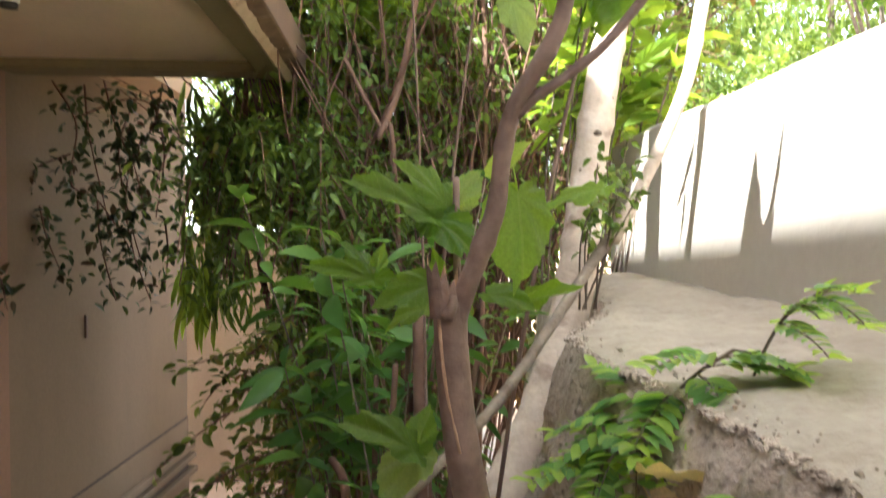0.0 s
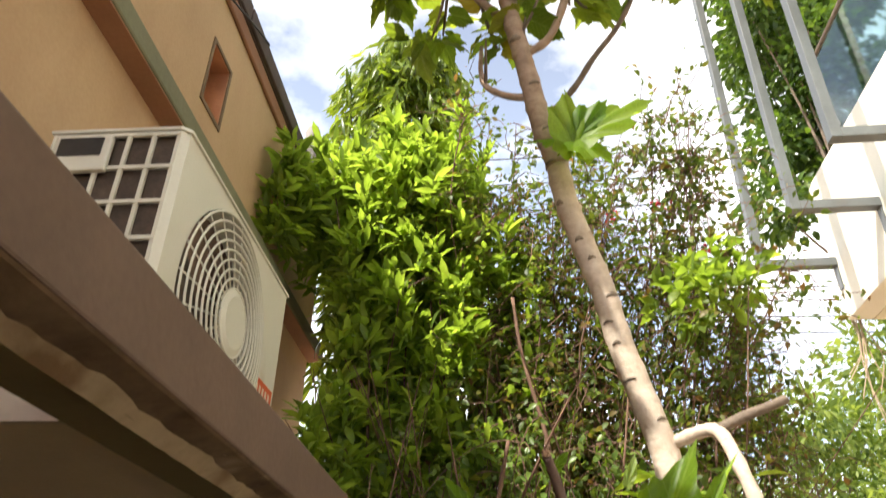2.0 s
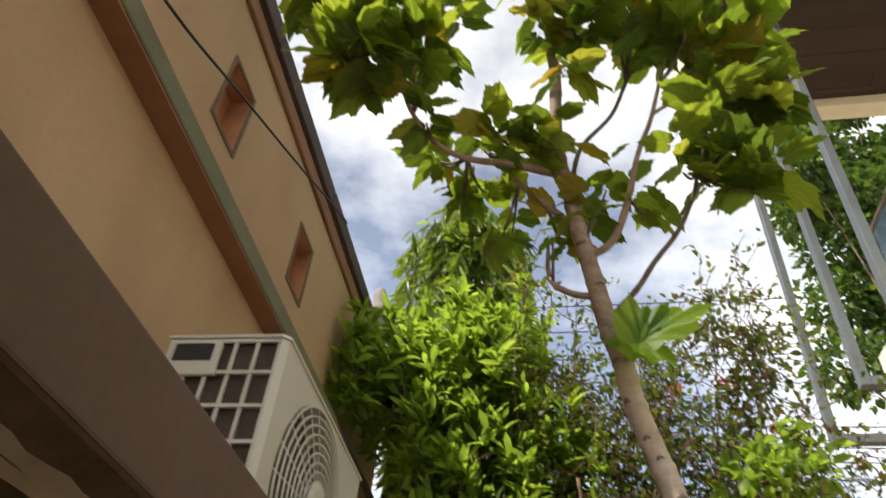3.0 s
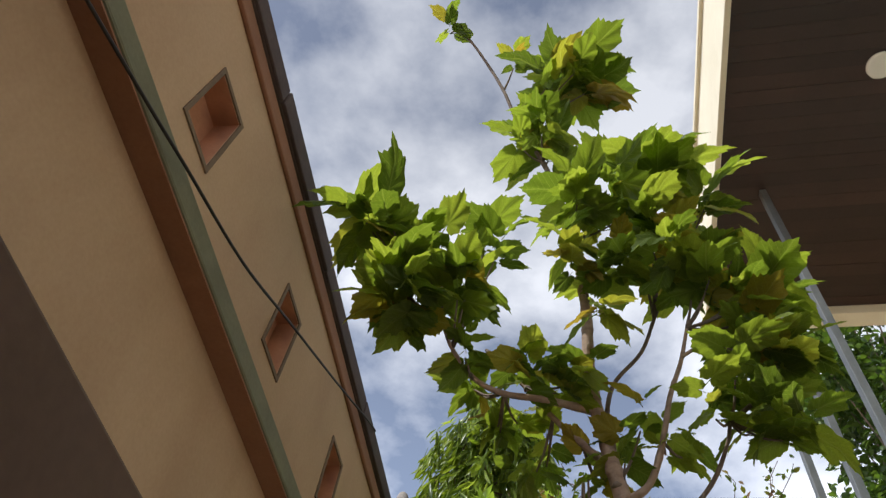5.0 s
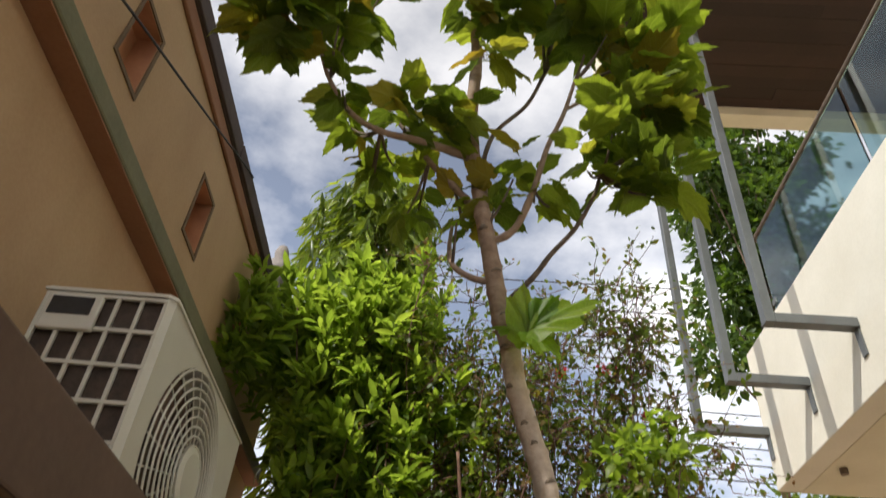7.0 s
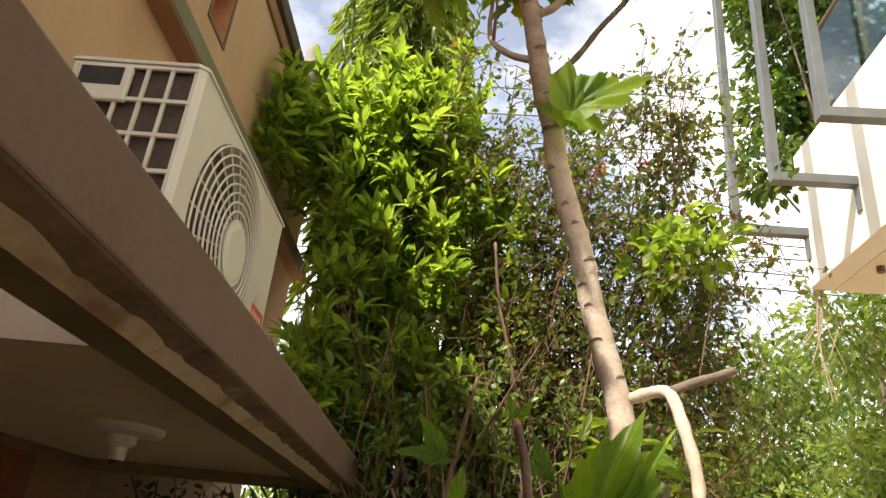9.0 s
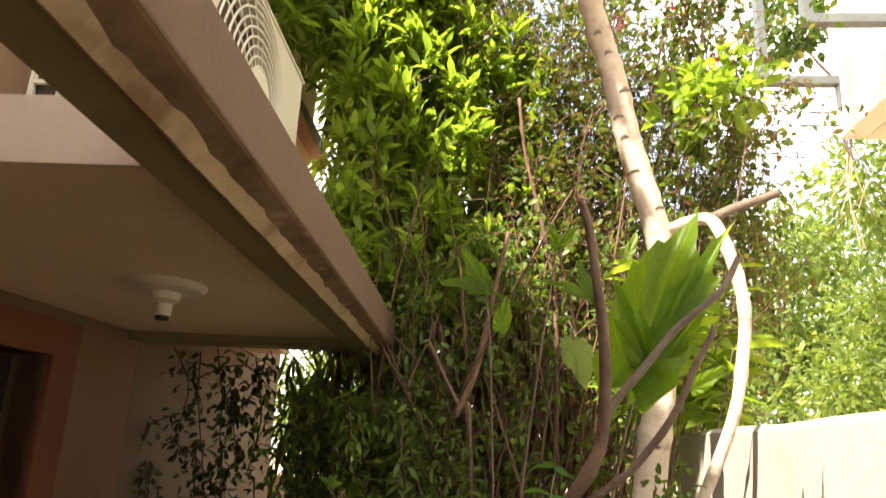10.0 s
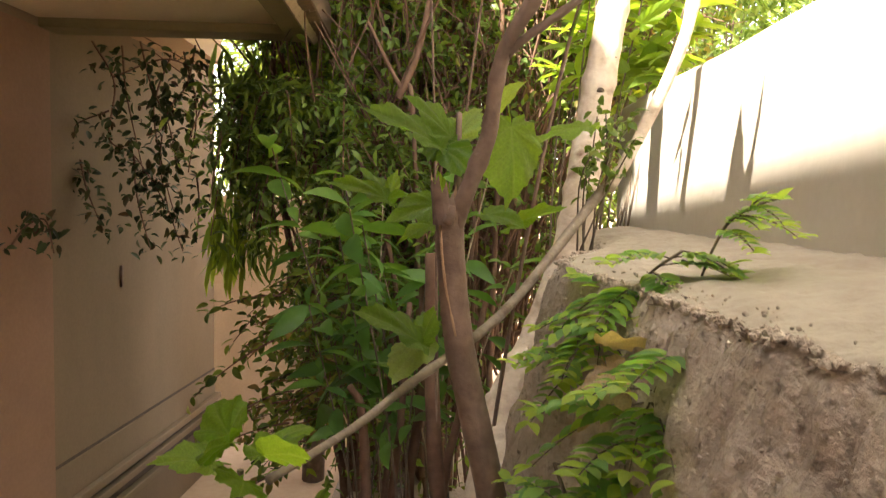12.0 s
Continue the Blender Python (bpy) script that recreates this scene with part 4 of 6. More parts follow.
def lobed_leaf(seed, outline, curl=0.12, breadth=1.0):
    """A broad leaf with a toothed, wavy edge, folded along its midrib, one unit long, on a short stalk."""
    rnd = random.Random(seed)
    bm = bmesh.new()
    skew, fold = rnd.uniform(-0.10, 0.10), rnd.uniform(0.05, 0.30)
    wave, ripple = rnd.uniform(0, 6.28), rnd.uniform(0.02, 0.05)
    ridge = lambda r: curl * (0.5 * r - r * r)
    rib = [bm.verts.new((skew * y * y, y, ridge(y))) for y in (0.0, 0.25, 0.5, 0.75, 1.0)]
    for side in (-1, 1):
        inner, outer = [], []
        k = rnd.uniform(0.9, 1.08) * breadth
        pts = []
        for i in range(len(outline) - 1):
            (a0, r0), (a1, r1) = outline[i], outline[i + 1]
            pts.append((a0, r0))
            pts.append(((a0 + a1) / 2, (r0 + r1) / 2 * rnd.uniform(0.90, 0.97)))
        pts.append(outline[-1])
        for n_, (a, r) in enumerate(pts[1:]):
            r *= rnd.uniform(0.97, 1.03)
            for ring, share in ((inner, 0.55), (outer, 1.0)):
                x, y = r * share * math.sin(radians(a)) * k, r * share * math.cos(radians(a))
                z = ridge(r * share) + fold * x - 0.35 * x * x + ripple * share * math.sin(a * 0.16 + wave + side) + 0.012 * rnd.uniform(-1, 1)
                ring.append(bm.verts.new((side * x + skew * y * y, y, z)))
        strip = [rib[4]] + outer, [rib[2]] + inner
        order = 1 if side > 0 else -1
        for i in range(len(outer)):
            bm.faces.new([strip[1][i], strip[0][i], strip[0][i + 1], strip[1][i + 1]][::-order])
        for i in range(len(inner) - 1):
            bm.faces.new([rib[0], inner[i], inner[i + 1]][::-order])
        bm.faces.new([rib[0], rib[2], inner[0]][::-order])
    for v in (rib[1], rib[3]):
        bm.verts.remove(v)
    tube(bm, [Vector((0, -0.30, -0.05)), Vector((0, -0.12, -0.01)), Vector((0, 0.0, 0.0))], 0.012, 0.010, sides=5)
    me = bpy.data.meshes.new("leaf")
    bm.to_mesh(me)
    bm.free()
    me.shade_smooth()
    return me


FIG_LEAVES = [lobed_leaf(s, BROAD_FIG if s % 3 else OVATE, 0.18 + 0.14 * (s % 4), 0.64 + 0.06 * (s % 5)) for s in range(12)]
for me in FIG_LEAVES:
    me.materials.append(L_FIG)
SHOOT_LEAVES = [lobed_leaf(20 + s, OVATE, 0.10 + 0.07 * s) for s in range(5)]
TORN_LEAVES = [lobed_leaf(40 + s, LONG_LOBED, 0.30) for s in range(3)]
BROAD_SHOOT = [lobed_leaf(60 + s, BROAD_FIG, 0.2 + 0.1 * s, 0.95) for s in range(3)]
for me in SHOOT_LEAVES + TORN_LEAVES:
    me.materials.append(L_SHOOT)
for me in BROAD_SHOOT:
    me.materials.append(L_YOUNG)


def hang_leaf(meshes, base, way, size, parent, rnd, up=(0, 0, 1)):
    """One leaf whose blade points along way, face up as far as it can."""
    w = Vector(way).normalized()
    x = w.cross(Vector(up))
    x = x.normalized() if x.length > 1e-3 else Vector((1, 0, 0))
    z = x.cross(w)
    m = Matrix((x, w, z)).transposed().to_4x4()
    m = Matrix.Translation(base) @ m @ pose(0, 0.3 * size, 0, 0, rnd.uniform(-55, 55), 0) @ Matrix.Diagonal((size * rnd.uniform(0.85, 1.1), size, size, 1))
    ob = new("leaf", rnd.choice(meshes))
    ob.parent = parent
    ob.matrix_basis = m
    return ob


def aim_leaf(meshes, base, tip, parent, rnd, face, width=1.0):
    """One leaf from its base to its tip, its upper side turned to face."""
    b, t = Vector(base), Vector(tip)
    w = (t - b).normalized()
    x = w.cross(Vector(face)).normalized()
    L = (t - b).length
    ob = new("leaf", rnd.choice(meshes))
    ob.parent = parent
    ob.matrix_basis = Matrix.Translation(b) @ Matrix((x, w, x.cross(w))).transposed().to_4x4() @ pose(0, 0, 0, 0, rnd.uniform(-18, 18), 0) @ Matrix.Diagonal((L * width, L, L, 1))
    return ob


LOW_LEAVES = [
    ((0.445, 1.280, 1.609), (0.367, 1.200, 1.652), 0.62),
    ((0.461, 1.300, 1.621), (0.409, 1.270, 1.666), 1.00),
    ((0.464, 1.310, 1.617), (0.496, 1.330, 1.667), 1.00),
    ((0.449, 1.290, 1.607), (0.485, 1.220, 1.579), 0.90),
    ((0.530, 1.270, 1.633), (0.536, 1.240, 1.535), 1.0),
    ((0.637, 1.360, 1.644), (0.558, 1.300, 1.620), 0.50),
    ((0.511, 1.320, 1.654), (0.544, 1.300, 1.695), 0.80),
    ((0.539, 1.340, 1.513), (0.595, 1.280, 1.543), 0.75),
    ((0.384, 1.300, 1.545), (0.325, 1.230, 1.570), 0.50),
    ((0.386, 1.300, 1.545), (0.411, 1.270, 1.552), 0.90),
]
LOW_LEAVES += [
    ((0.384, 1.310, 1.547), (0.344, 1.330, 1.588), 0.70),
    ((0.387, 1.310, 1.550), (0.392, 1.330, 1.584), 0.70),
    ((0.446, 1.310, 1.540), (0.389, 1.270, 1.521), 1.00),
    ((0.441, 1.330, 1.513), (0.395, 1.300, 1.495), 0.80),
    ((0.453, 1.270, 1.551), (0.445, 1.260, 1.578), 0.80),
    ((0.428, 1.270, 1.376), (0.361, 1.200, 1.433), 0.70),
    ((0.429, 1.280, 1.374), (0.446, 1.300, 1.417), 1.10),
    ((0.431, 1.280, 1.370), (0.394, 1.220, 1.343), 1.10),
    ((0.506, 1.320, 1.528), (0.554, 1.280, 1.522), 0.90),
]
HIGH_LEAVES = [
    ((0.652, 1.420, 1.858), (0.767, 1.365, 2.120), 0.34),
    ((0.658, 1.420, 1.892), (0.601, 1.380, 2.024), 0.50),
    ((0.660, 1.420, 1.880), (0.720, 1.400, 1.909), 0.70),
    ((0.407, 1.820, 2.095), (0.313, 1.750, 2.089), 0.50),
    ((0.401, 1.820, 2.105), (0.346, 1.800, 2.178), 0.60),
    ((0.435, 1.850, 2.015), (0.449, 1.830, 2.087), 0.70),
    ((0.581, 1.750, 1.976), (0.595, 1.700, 1.884), 0.90),
    ((0.551, 1.800, 2.181), (0.533, 1.780, 2.237), 0.50),
    ((0.551, 1.800, 2.181), (0.589, 1.780, 2.228), 0.50),
    ((0.621, 1.800, 2.067), (0.508, 1.740, 2.112), 0.50),
    ((0.625, 1.800, 2.077), (0.590, 1.800, 2.163), 0.60),
    ((0.679, 1.700, 2.140), (0.702, 1.700, 2.195), 0.50),
    ((0.868, 1.900, 2.153), (0.903, 1.850, 2.122), 0.60),
    ((0.843, 1.900, 1.911), (0.895, 1.850, 1.956), 0.60),
]


def fig_tree():
    rnd = random.Random(11)
    root = thing("fig_tree", "slender pale-barked fig tree with large lobed green leaves", "tree")
    low = [(0.44, 1.45, 0.23), (0.47, 1.50, 0.85), (0.503, 1.55, 1.06), (0.520, 1.62, 1.12), (0.548, 1.70, 1.185), (0.614, 1.79, 1.285), (0.687, 1.90, 1.47), (0.732, 2.0, 1.676), (0.770, 2.03, 1.90), (0.799, 2.05, 2.08), (0.785, 2.05, 2.27), (0.717, 2.03, 2.51), (0.679, 2.0, 2.67), (0.640, 1.97, 2.78)]
    high = [(0.605, 1.933, 2.883), (0.588, 1.904, 2.979), (0.554, 1.873, 3.083), (0.528, 1.835, 3.211), (0.505, 1.804, 3.313), (0.487, 1.78, 3.393), (0.470, 1.749, 3.496), (0.450, 1.723, 3.584), (0.439, 1.689, 3.697), (0.442, 1.651, 3.825), (0.445, 1.623, 3.918), (0.433, 1.565, 4.11)]
    part("trunk", limb(low + high[:2], 0.043, 0.0287, steps=9, sides=14, rough=0.05, rings=0.085, seed=3), M_BARKPALE, root, smooth=True)
    # crescent leaf scars and ring scars up the pale trunk
    line = catmull(low[8:] + high, 10)
    scars = random.Random(77)
    for z in (2.34, 2.43, 2.52, 2.575, 2.64, 2.735, 2.79, 2.88, 2.99, 3.07, 3.20, 3.33, 3.47, 3.6):
        k = min(range(1, len(line) - 1), key=lambda i: abs(line[i].z - z))
        up = (line[k + 1] - line[k - 1]).normalized()
        r = 0.0318 - 0.0055 * (z - 2.3) / 1.3
        a0 = scars.uniform(-0.75, 0.75)
        side = Vector((1, 0, 0)) - up * up.x
        side.normalize()
        out = side.cross(up)
        if out.y > 0:
            out = -out
        wide, tall = scars.uniform(0.34, 0.62), scars.uniform(0.005, 0.011)
        bm, grid = bmesh.new(), []
        for i in range(9):
            u = -1 + i / 4
            a = a0 + wide * u
            ring = out * math.cos(a) + side * math.sin(a)
            h = tall * math.sqrt(max(0.02, 1 - u * u)) * scars.uniform(0.8, 1.15)
            bow = -0.006 * u * u
            grid.append([bm.verts.new(line[k] + ring * (r + lift) + up * (bow + h * w)) for w, lift in ((-1, -0.004), (-0.6, 0.0022), (0.3, 0.0030), (1, -0.004))])
        for p, q in zip(grid, grid[1:]):
            for w in range(3):
                bm.faces.new((p[w], q[w], q[w + 1], p[w + 1]))
        part("leaf_scar", bm, M_BARKMID, root, "dark crescent leaf scar", smooth=True)
    part("upper_trunk", limb(high[1:], 0.0288, 0.017, steps=9, sides=14, rough=0.05, rings=0.085, seed=3), M_BARKBROWN, root, "browner upper trunk", smooth=True)
    bm = bmesh.new()
    for k in range(26):
        z = 1.55 + 0.075 * k
        path = low[4:] + high
        for a, b in zip(path, path[1:]):
            if a[2] <= z < b[2]:
                c = Vector(a).lerp(Vector(b), (z - a[2]) / (b[2] - a[2]))
                r = 0.0345 - 0.0075 * (z - 1.3)
                turn = -1.57 + 0.9 * math.sin(k * 2.1)
                out = Vector((math.cos(turn), math.sin(turn), 0))
                side = Vector((-out.y, out.x, 0))
                ring = [bm.verts.new(c + out * (r - 0.001) + side * 0.009 * math.cos(u) + Vector((0, 0, 0.0055 * math.sin(u) * (1 + 0.4 * math.sin(u))))) for u in (q * math.tau / 10 for q in range(10))]
                bm.faces.new(ring)
                core = bm.verts.new(c + out * (r + 0.003))
                for q in range(10):
                    bm.faces.new((ring[q], ring[(q + 1) % 10], core))
    tagged(part("leaf_scar", bm, M_BARKGREY, root, "dark leaf scars on the bark"), kind="stuff")
    left_boughs = [
        [(0.443, 1.728, 3.565), (0.285, 1.676, 3.572), (0.166, 1.631, 3.558), (0.075, 1.576, 3.575), (0.009, 1.506, 3.640), (-0.019, 1.441, 3.691)],
        [(0.478, 1.783, 3.384), (0.398, 1.769, 3.472), (0.313, 1.754, 3.565), (0.222, 1.730, 3.685), (0.084, 1.696, 3.840)],
    ]
    right_boughs = [
        [(0.510, 1.811, 3.285), (0.587, 1.782, 3.321), (0.640, 1.727, 3.435), (0.679, 1.668, 3.565), (0.724, 1.620, 3.661), (0.757, 1.569, 3.762)],
        [(0.474, 1.747, 3.505), (0.513, 1.722, 3.669), (0.619, 1.706, 3.807), (0.681, 1.686, 3.957), (0.747, 1.663, 4.116)],
        [(0.531, 1.848, 3.166), (0.462, 1.868, 3.198), (0.407, 1.882, 3.252), (0.393, 1.891, 3.324), (0.396, 1.893, 3.416)],
        [(0.556, 1.881, 3.105), (0.641, 1.840, 3.180), (0.695, 1.797, 3.243), (0.765, 1.752, 3.314), (0.814, 1.703, 3.396), (0.831, 1.664, 3.447)],
    ]
    top_boughs = [
        [(0.438, 1.580, 4.05), (0.433, 1.565, 4.11), (0.384, 1.467, 4.437), (0.314, 1.397, 4.671), (0.213, 1.324, 4.915), (0.140, 1.249, 5.165), (0.048, 1.178, 5.399), (-0.051, 1.115, 5.611), (-0.130, 1.091, 5.690)],
        [(0.728, 1.612, 3.675), (0.775, 1.600, 3.700), (0.820, 1.590, 3.705)],
    ]
    for k, b in enumerate(left_boughs + right_boughs + top_boughs):
        part("bough", limb(b, (0.0145, 0.012, 0.012, 0.008, 0.011, 0.009, 0.013, 0.006)[k], 0.0055, steps=6, sides=10, rough=0.06, rings=0.06, seed=k), M_BARKGREY if k in (3, 5, 6) else M_BARKBROWN, root, smooth=True)
    # side stem near the level of the wall top, pale and crooked, with a snapped twig
    part("bough", limb([(0.27, 1.06, 1.275), (0.302, 1.12, 1.281), (0.337, 1.20, 1.286), (0.394, 1.30, 1.311), (0.477, 1.45, 1.342), (0.557, 1.60, 1.391), (0.724, 1.82, 1.556), (0.745, 1.831, 1.571)], 0.0040, 0.0105, steps=6, sides=10, rough=0.14, rings=0.05, seed=22), M_BARKMID, root, "grey lower part of the crooked side stem", smooth=True)
    part("bough", limb([(0.738, 1.819, 1.564), (0.812, 1.878, 1.675), (0.881, 1.878, 1.835), (0.907, 1.878, 1.949), (0.919, 1.878, 2.074), (0.897, 1.898, 2.207), (0.888, 2.000, 2.307), (0.807, 2.040, 2.292)], 0.0115, 0.0150, steps=6, sides=10, rough=0.10, rings=0.07, seed=21), M_BARKPALE, root, smooth=True)
    part("bough", limb([(0.897, 1.990, 2.307), (0.957, 1.980, 2.332), (1.044, 1.970, 2.364)], 0.0125, 0.010, steps=5, sides=8, rough=0.15, seed=5), M_BARKGREY, root, "snapped dry twig", smooth=True)
    # whorls of leaves: (where the twig starts, centre of the cluster, spread, whorls, leaf length)
    clusters = [((-0.019, 1.441, 3.691), (-0.270, 1.249, 4.080), 0.09, 3, 0.20), ((-0.019, 1.441, 3.691), (-0.145, 1.371, 3.745), 0.13, 7, 0.16), ((-0.019, 1.441, 3.691), (-0.042, 1.331, 4.020), 0.09, 3, 0.15), ((0.009, 1.506, 3.640), (0.052, 1.421, 3.814), 0.10, 4, 0.15), ((0.009, 1.506, 3.640), (0.127, 1.386, 4.012), 0.07, 2, 0.15),
                ((0.222, 1.730, 3.685), (0.303, 1.682, 3.678), 0.10, 4, 0.12), ((0.075, 1.576, 3.575), (0.057, 1.501, 3.633), 0.06, 2, 0.11), ((0.084, 1.696, 3.840), (0.235, 1.663, 3.752), 0.08, 3, 0.11), ((0.434, 1.567, 4.10), (0.402, 1.529, 4.010), 0.13, 5, 0.16), ((0.410, 1.520, 4.26), (0.513, 1.435, 4.317), 0.14, 6, 0.18)]
    clusters += [((0.681, 1.686, 3.957), (0.712, 1.422, 4.539), 0.12, 4, 0.21), ((0.747, 1.663, 4.116), (0.745, 1.536, 4.150), 0.14, 6, 0.17), ((0.747, 1.663, 4.116), (0.842, 1.522, 4.380), 0.09, 3, 0.17), ((0.757, 1.569, 3.762), (0.895, 1.546, 3.954), 0.13, 6, 0.17), ((0.757, 1.569, 3.762), (0.955, 1.567, 3.890), 0.10, 4, 0.16),
                 ((0.820, 1.590, 3.705), (0.930, 1.587, 3.690), 0.09, 4, 0.15), ((0.831, 1.664, 3.447), (0.847, 1.633, 3.515), 0.09, 3, 0.15), ((0.831, 1.664, 3.447), (1.015, 1.604, 3.640), 0.07, 2, 0.15), ((0.831, 1.664, 3.447), (0.901, 1.654, 3.451), 0.07, 3, 0.15)]
    clusters += [((0.500, 1.795, 3.33), (0.579, 1.724, 3.494), 0.04, 1, 0.11), ((0.640, 1.727, 3.435), (0.669, 1.767, 3.421), 0.04, 2, 0.11), ((0.407, 1.882, 3.252), (0.412, 1.825, 3.397), 0.03, 1, 0.10), ((0.505, 1.804, 3.313), (0.524, 1.770, 3.411), 0.03, 1, 0.10), ((0.213, 1.324, 4.915), (0.453, 1.239, 5.132), 0.16, 7, 0.20), ((0.314, 1.397, 4.671), (0.313, 1.341, 4.806), 0.12, 5, 0.18), ((0.140, 1.249, 5.165), (0.187, 1.195, 5.323), 0.05, 1, 0.12), ((-0.130, 1.091, 5.690), (-0.145, 1.091, 5.671), 0.05, 1, 0.17)]
    clusters += [((0.166, 1.631, 3.558), (0.152, 1.823, 3.640), 0.07, 3, 0.12), ((0.313, 1.754, 3.565), (0.265, 1.850, 3.550), 0.08, 3, 0.12), ((0.400, 1.770, 3.47), (0.405, 1.880, 3.415), 0.06, 2, 0.11), ((0.166, 1.631, 3.558), (0.073, 1.780, 3.710), 0.07, 2, 0.13)]
    for start, c, r, n, size in clusters:
        c, start = Vector(c) - Vector((0, 0, 0.05 if n > 2 else 0.02)), Vector(start)
        for i in range(n):
            d = Vector((rnd.gauss(0, 1), rnd.gauss(0, 1), rnd.gauss(0, 1))).normalized() * rnd.uniform(0.3, 1.0)
            hub = c + d * r if n > 1 else c
            part("twig", limb([start, start.lerp(hub, 0.55) + Vector((0, 0, -0.02)), hub], 0.006, 0.003, steps=3, sides=5), M_BARKGREY, root)
            axis = (hub - start + Vector((0, -0.1, 0.15))).normalized()
            for q in range(6):
                a = q * 2.4 + rnd.uniform(-0.4, 0.4)
                side = Vector((math.cos(a), math.sin(a), rnd.uniform(-1.0, 0.1)))
                way = side + axis * (0.0 + 0.2 * q) * rnd.uniform(0.5, 1.3)
                hang_leaf(FIG_LEAVES, hub + axis * 0.02 * q, way, size * rnd.uniform(0.5, 1.05), root, rnd)
    # fresh leaves sprouting half-way up the trunk
    for base, tip, wide, face in (((0.625, 1.82, 2.965), (0.625, 1.79, 3.150), 0.72, (0.3, -0.8, 0.2)), ((0.640, 1.82, 2.995), (0.835, 1.78, 3.095), 0.62, (0.0, -0.75, 0.45)), ((0.600, 1.82, 2.985), (0.510, 1.78, 2.975), 0.6, (-0.1, -0.8, 0.4)), ((0.635, 1.82, 2.98), (0.720, 1.78, 2.890), 0.8, (0.3, -0.8, 0.3)), ((0.635, 1.82, 3.00), (0.725, 1.80, 3.11), 0.7, (0.2, -0.8, 0.1))):
        aim_leaf(BROAD_SHOOT, base, tip, root, rnd, face, wide)


fig_tree()


# ---- the cut shoot close by, with its fresh leaves ----
def shoot():
    rnd = random.Random(5)
    root = thing("young_fig_shoot", "cut red-brown fig shoot with fresh light-green leaves", "plant", matrix=pose(-0.032, 0, -0.014))
    part("stem", limb([(0.50, 1.25, 0.0), (0.54, 1.24, 0.8), (0.528, 1.21, 1.12), (0.511, 1.2, 1.23), (0.488, 1.2, 1.325), (0.472, 1.2, 1.40), (0.463, 1.2, 1.481), (0.461, 1.2, 1.515), (0.460, 1.2, 1.532)], 0.021, 0.0155, steps=8, sides=16, rough=0.06, seed=1), M_BARKRED, root, smooth=True)
    stub, wood = bmesh.new(), bmesh.new()
    low, rim, lip, core = [], [], [], []
    for q in range(22):
        a = q / 22 * 2 * math.pi
        c, d = math.cos(a), math.sin(a)
        up = 1.552 + 0.014 * max(0, math.sin(a * 2 + 0.8)) + rnd.uniform(0, 0.018) * (q % 2) - 0.016 * max(0, c)
        low.append(stub.verts.new((0.459 + 0.0162 * c, 1.2 + 0.0162 * d, 1.518)))
        rim.append(stub.verts.new((0.454 + 0.0150 * c, 1.2 + 0.0150 * d, up)))
        lip.append(wood.verts.new((0.454 + 0.0142 * c, 1.2 + 0.0142 * d, up - 0.001)))
        core.append(wood.verts.new((0.455 + 0.0078 * c, 1.2 + 0.0078 * d, 1.540 + rnd.uniform(-0.004, 0.004))))
    for q in range(22):
        w = (q + 1) % 22
        stub.faces.new((low[q], low[w], rim[w], rim[q]))
        wood.faces.new((lip[q], lip[w], core[w], core[q]))
    wood.faces.new(core)
    part("torn_stub", stub, M_BARKRED, root, "split bark round the torn end")
    part("cut_end", wood, M_CUT, root, "torn pale cut end")
    part("knot", limb([(0.458, 1.187, 1.520), (0.462, 1.184, 1.530), (0.463, 1.187, 1.538)], 0.006, 0.0035, steps=4, sides=10, rough=0.3, seed=31), M_BARKRED, root, "dark knot under the torn fork", smooth=True)
    part("bark_tear", limb([(0.470, 1.1855, 1.40), (0.457, 1.187, 1.46), (0.449, 1.190, 1.54)], 0.0018, 0.0022, steps=4, sides=6, rough=0.3, seed=8), M_CUT, root, "strip of torn orange inner bark", smooth=True)
    part("branch", limb([(0.463, 1.198, 1.505), (0.472, 1.196, 1.535), (0.486, 1.19, 1.575), (0.500, 1.185, 1.615), (0.506, 1.18, 1.669), (0.517, 1.17, 1.708), (0.543, 1.16, 1.752), (0.555, 1.155, 1.795), (0.555, 1.14, 1.88), (0.544, 1.12, 1.957), (0.537, 1.11, 2.002), (0.526, 1.10, 2.035)], 0.0098, 0.0046, steps=6, sides=14, rough=0.13, rings=0.085, seed=3), M_BARKRED, root, smooth=True)
    part("branch", limb([(0.552, 1.157, 1.785), (0.566, 1.16, 1.818), (0.603, 1.16, 1.862), (0.638, 1.16, 1.905), (0.678, 1.16, 1.939), (0.695, 1.16, 1.958), (0.711, 1.16, 1.990)], 0.0046, 0.0038, steps=6, sides=12, rough=0.18, rings=0.07, seed=4), M_BARKMID, root, smooth=True)
    part("branch", limb([(0.515, 1.172, 1.694), (0.535, 1.17, 1.712), (0.557, 1.17, 1.727), (0.593, 1.17, 1.757), (0.632, 1.17, 1.808), (0.659, 1.17, 1.863), (0.683, 1.17, 1.906)], 0.0046, 0.0034, steps=6, sides=12, rough=0.18, rings=0.07, seed=6), M_BARKRED, root, smooth=True)
    part("cut_end", limb([(0.5262, 1.10, 2.0345), (0.5235, 1.10, 2.042)], 0.0049, 0.004, steps=2, sides=9, rough=0.25, seed=14), M_CUT, root, "pale cut tip")
    part("side_shoot", limb([(0.485, 1.21, 1.33), (0.475, 1.25, 1.45), (0.47, 1.28, 1.57), (0.470, 1.30, 1.65)], 0.005, 0.0035, steps=6, sides=8, seed=9), M_BARKRED, root, smooth=True)
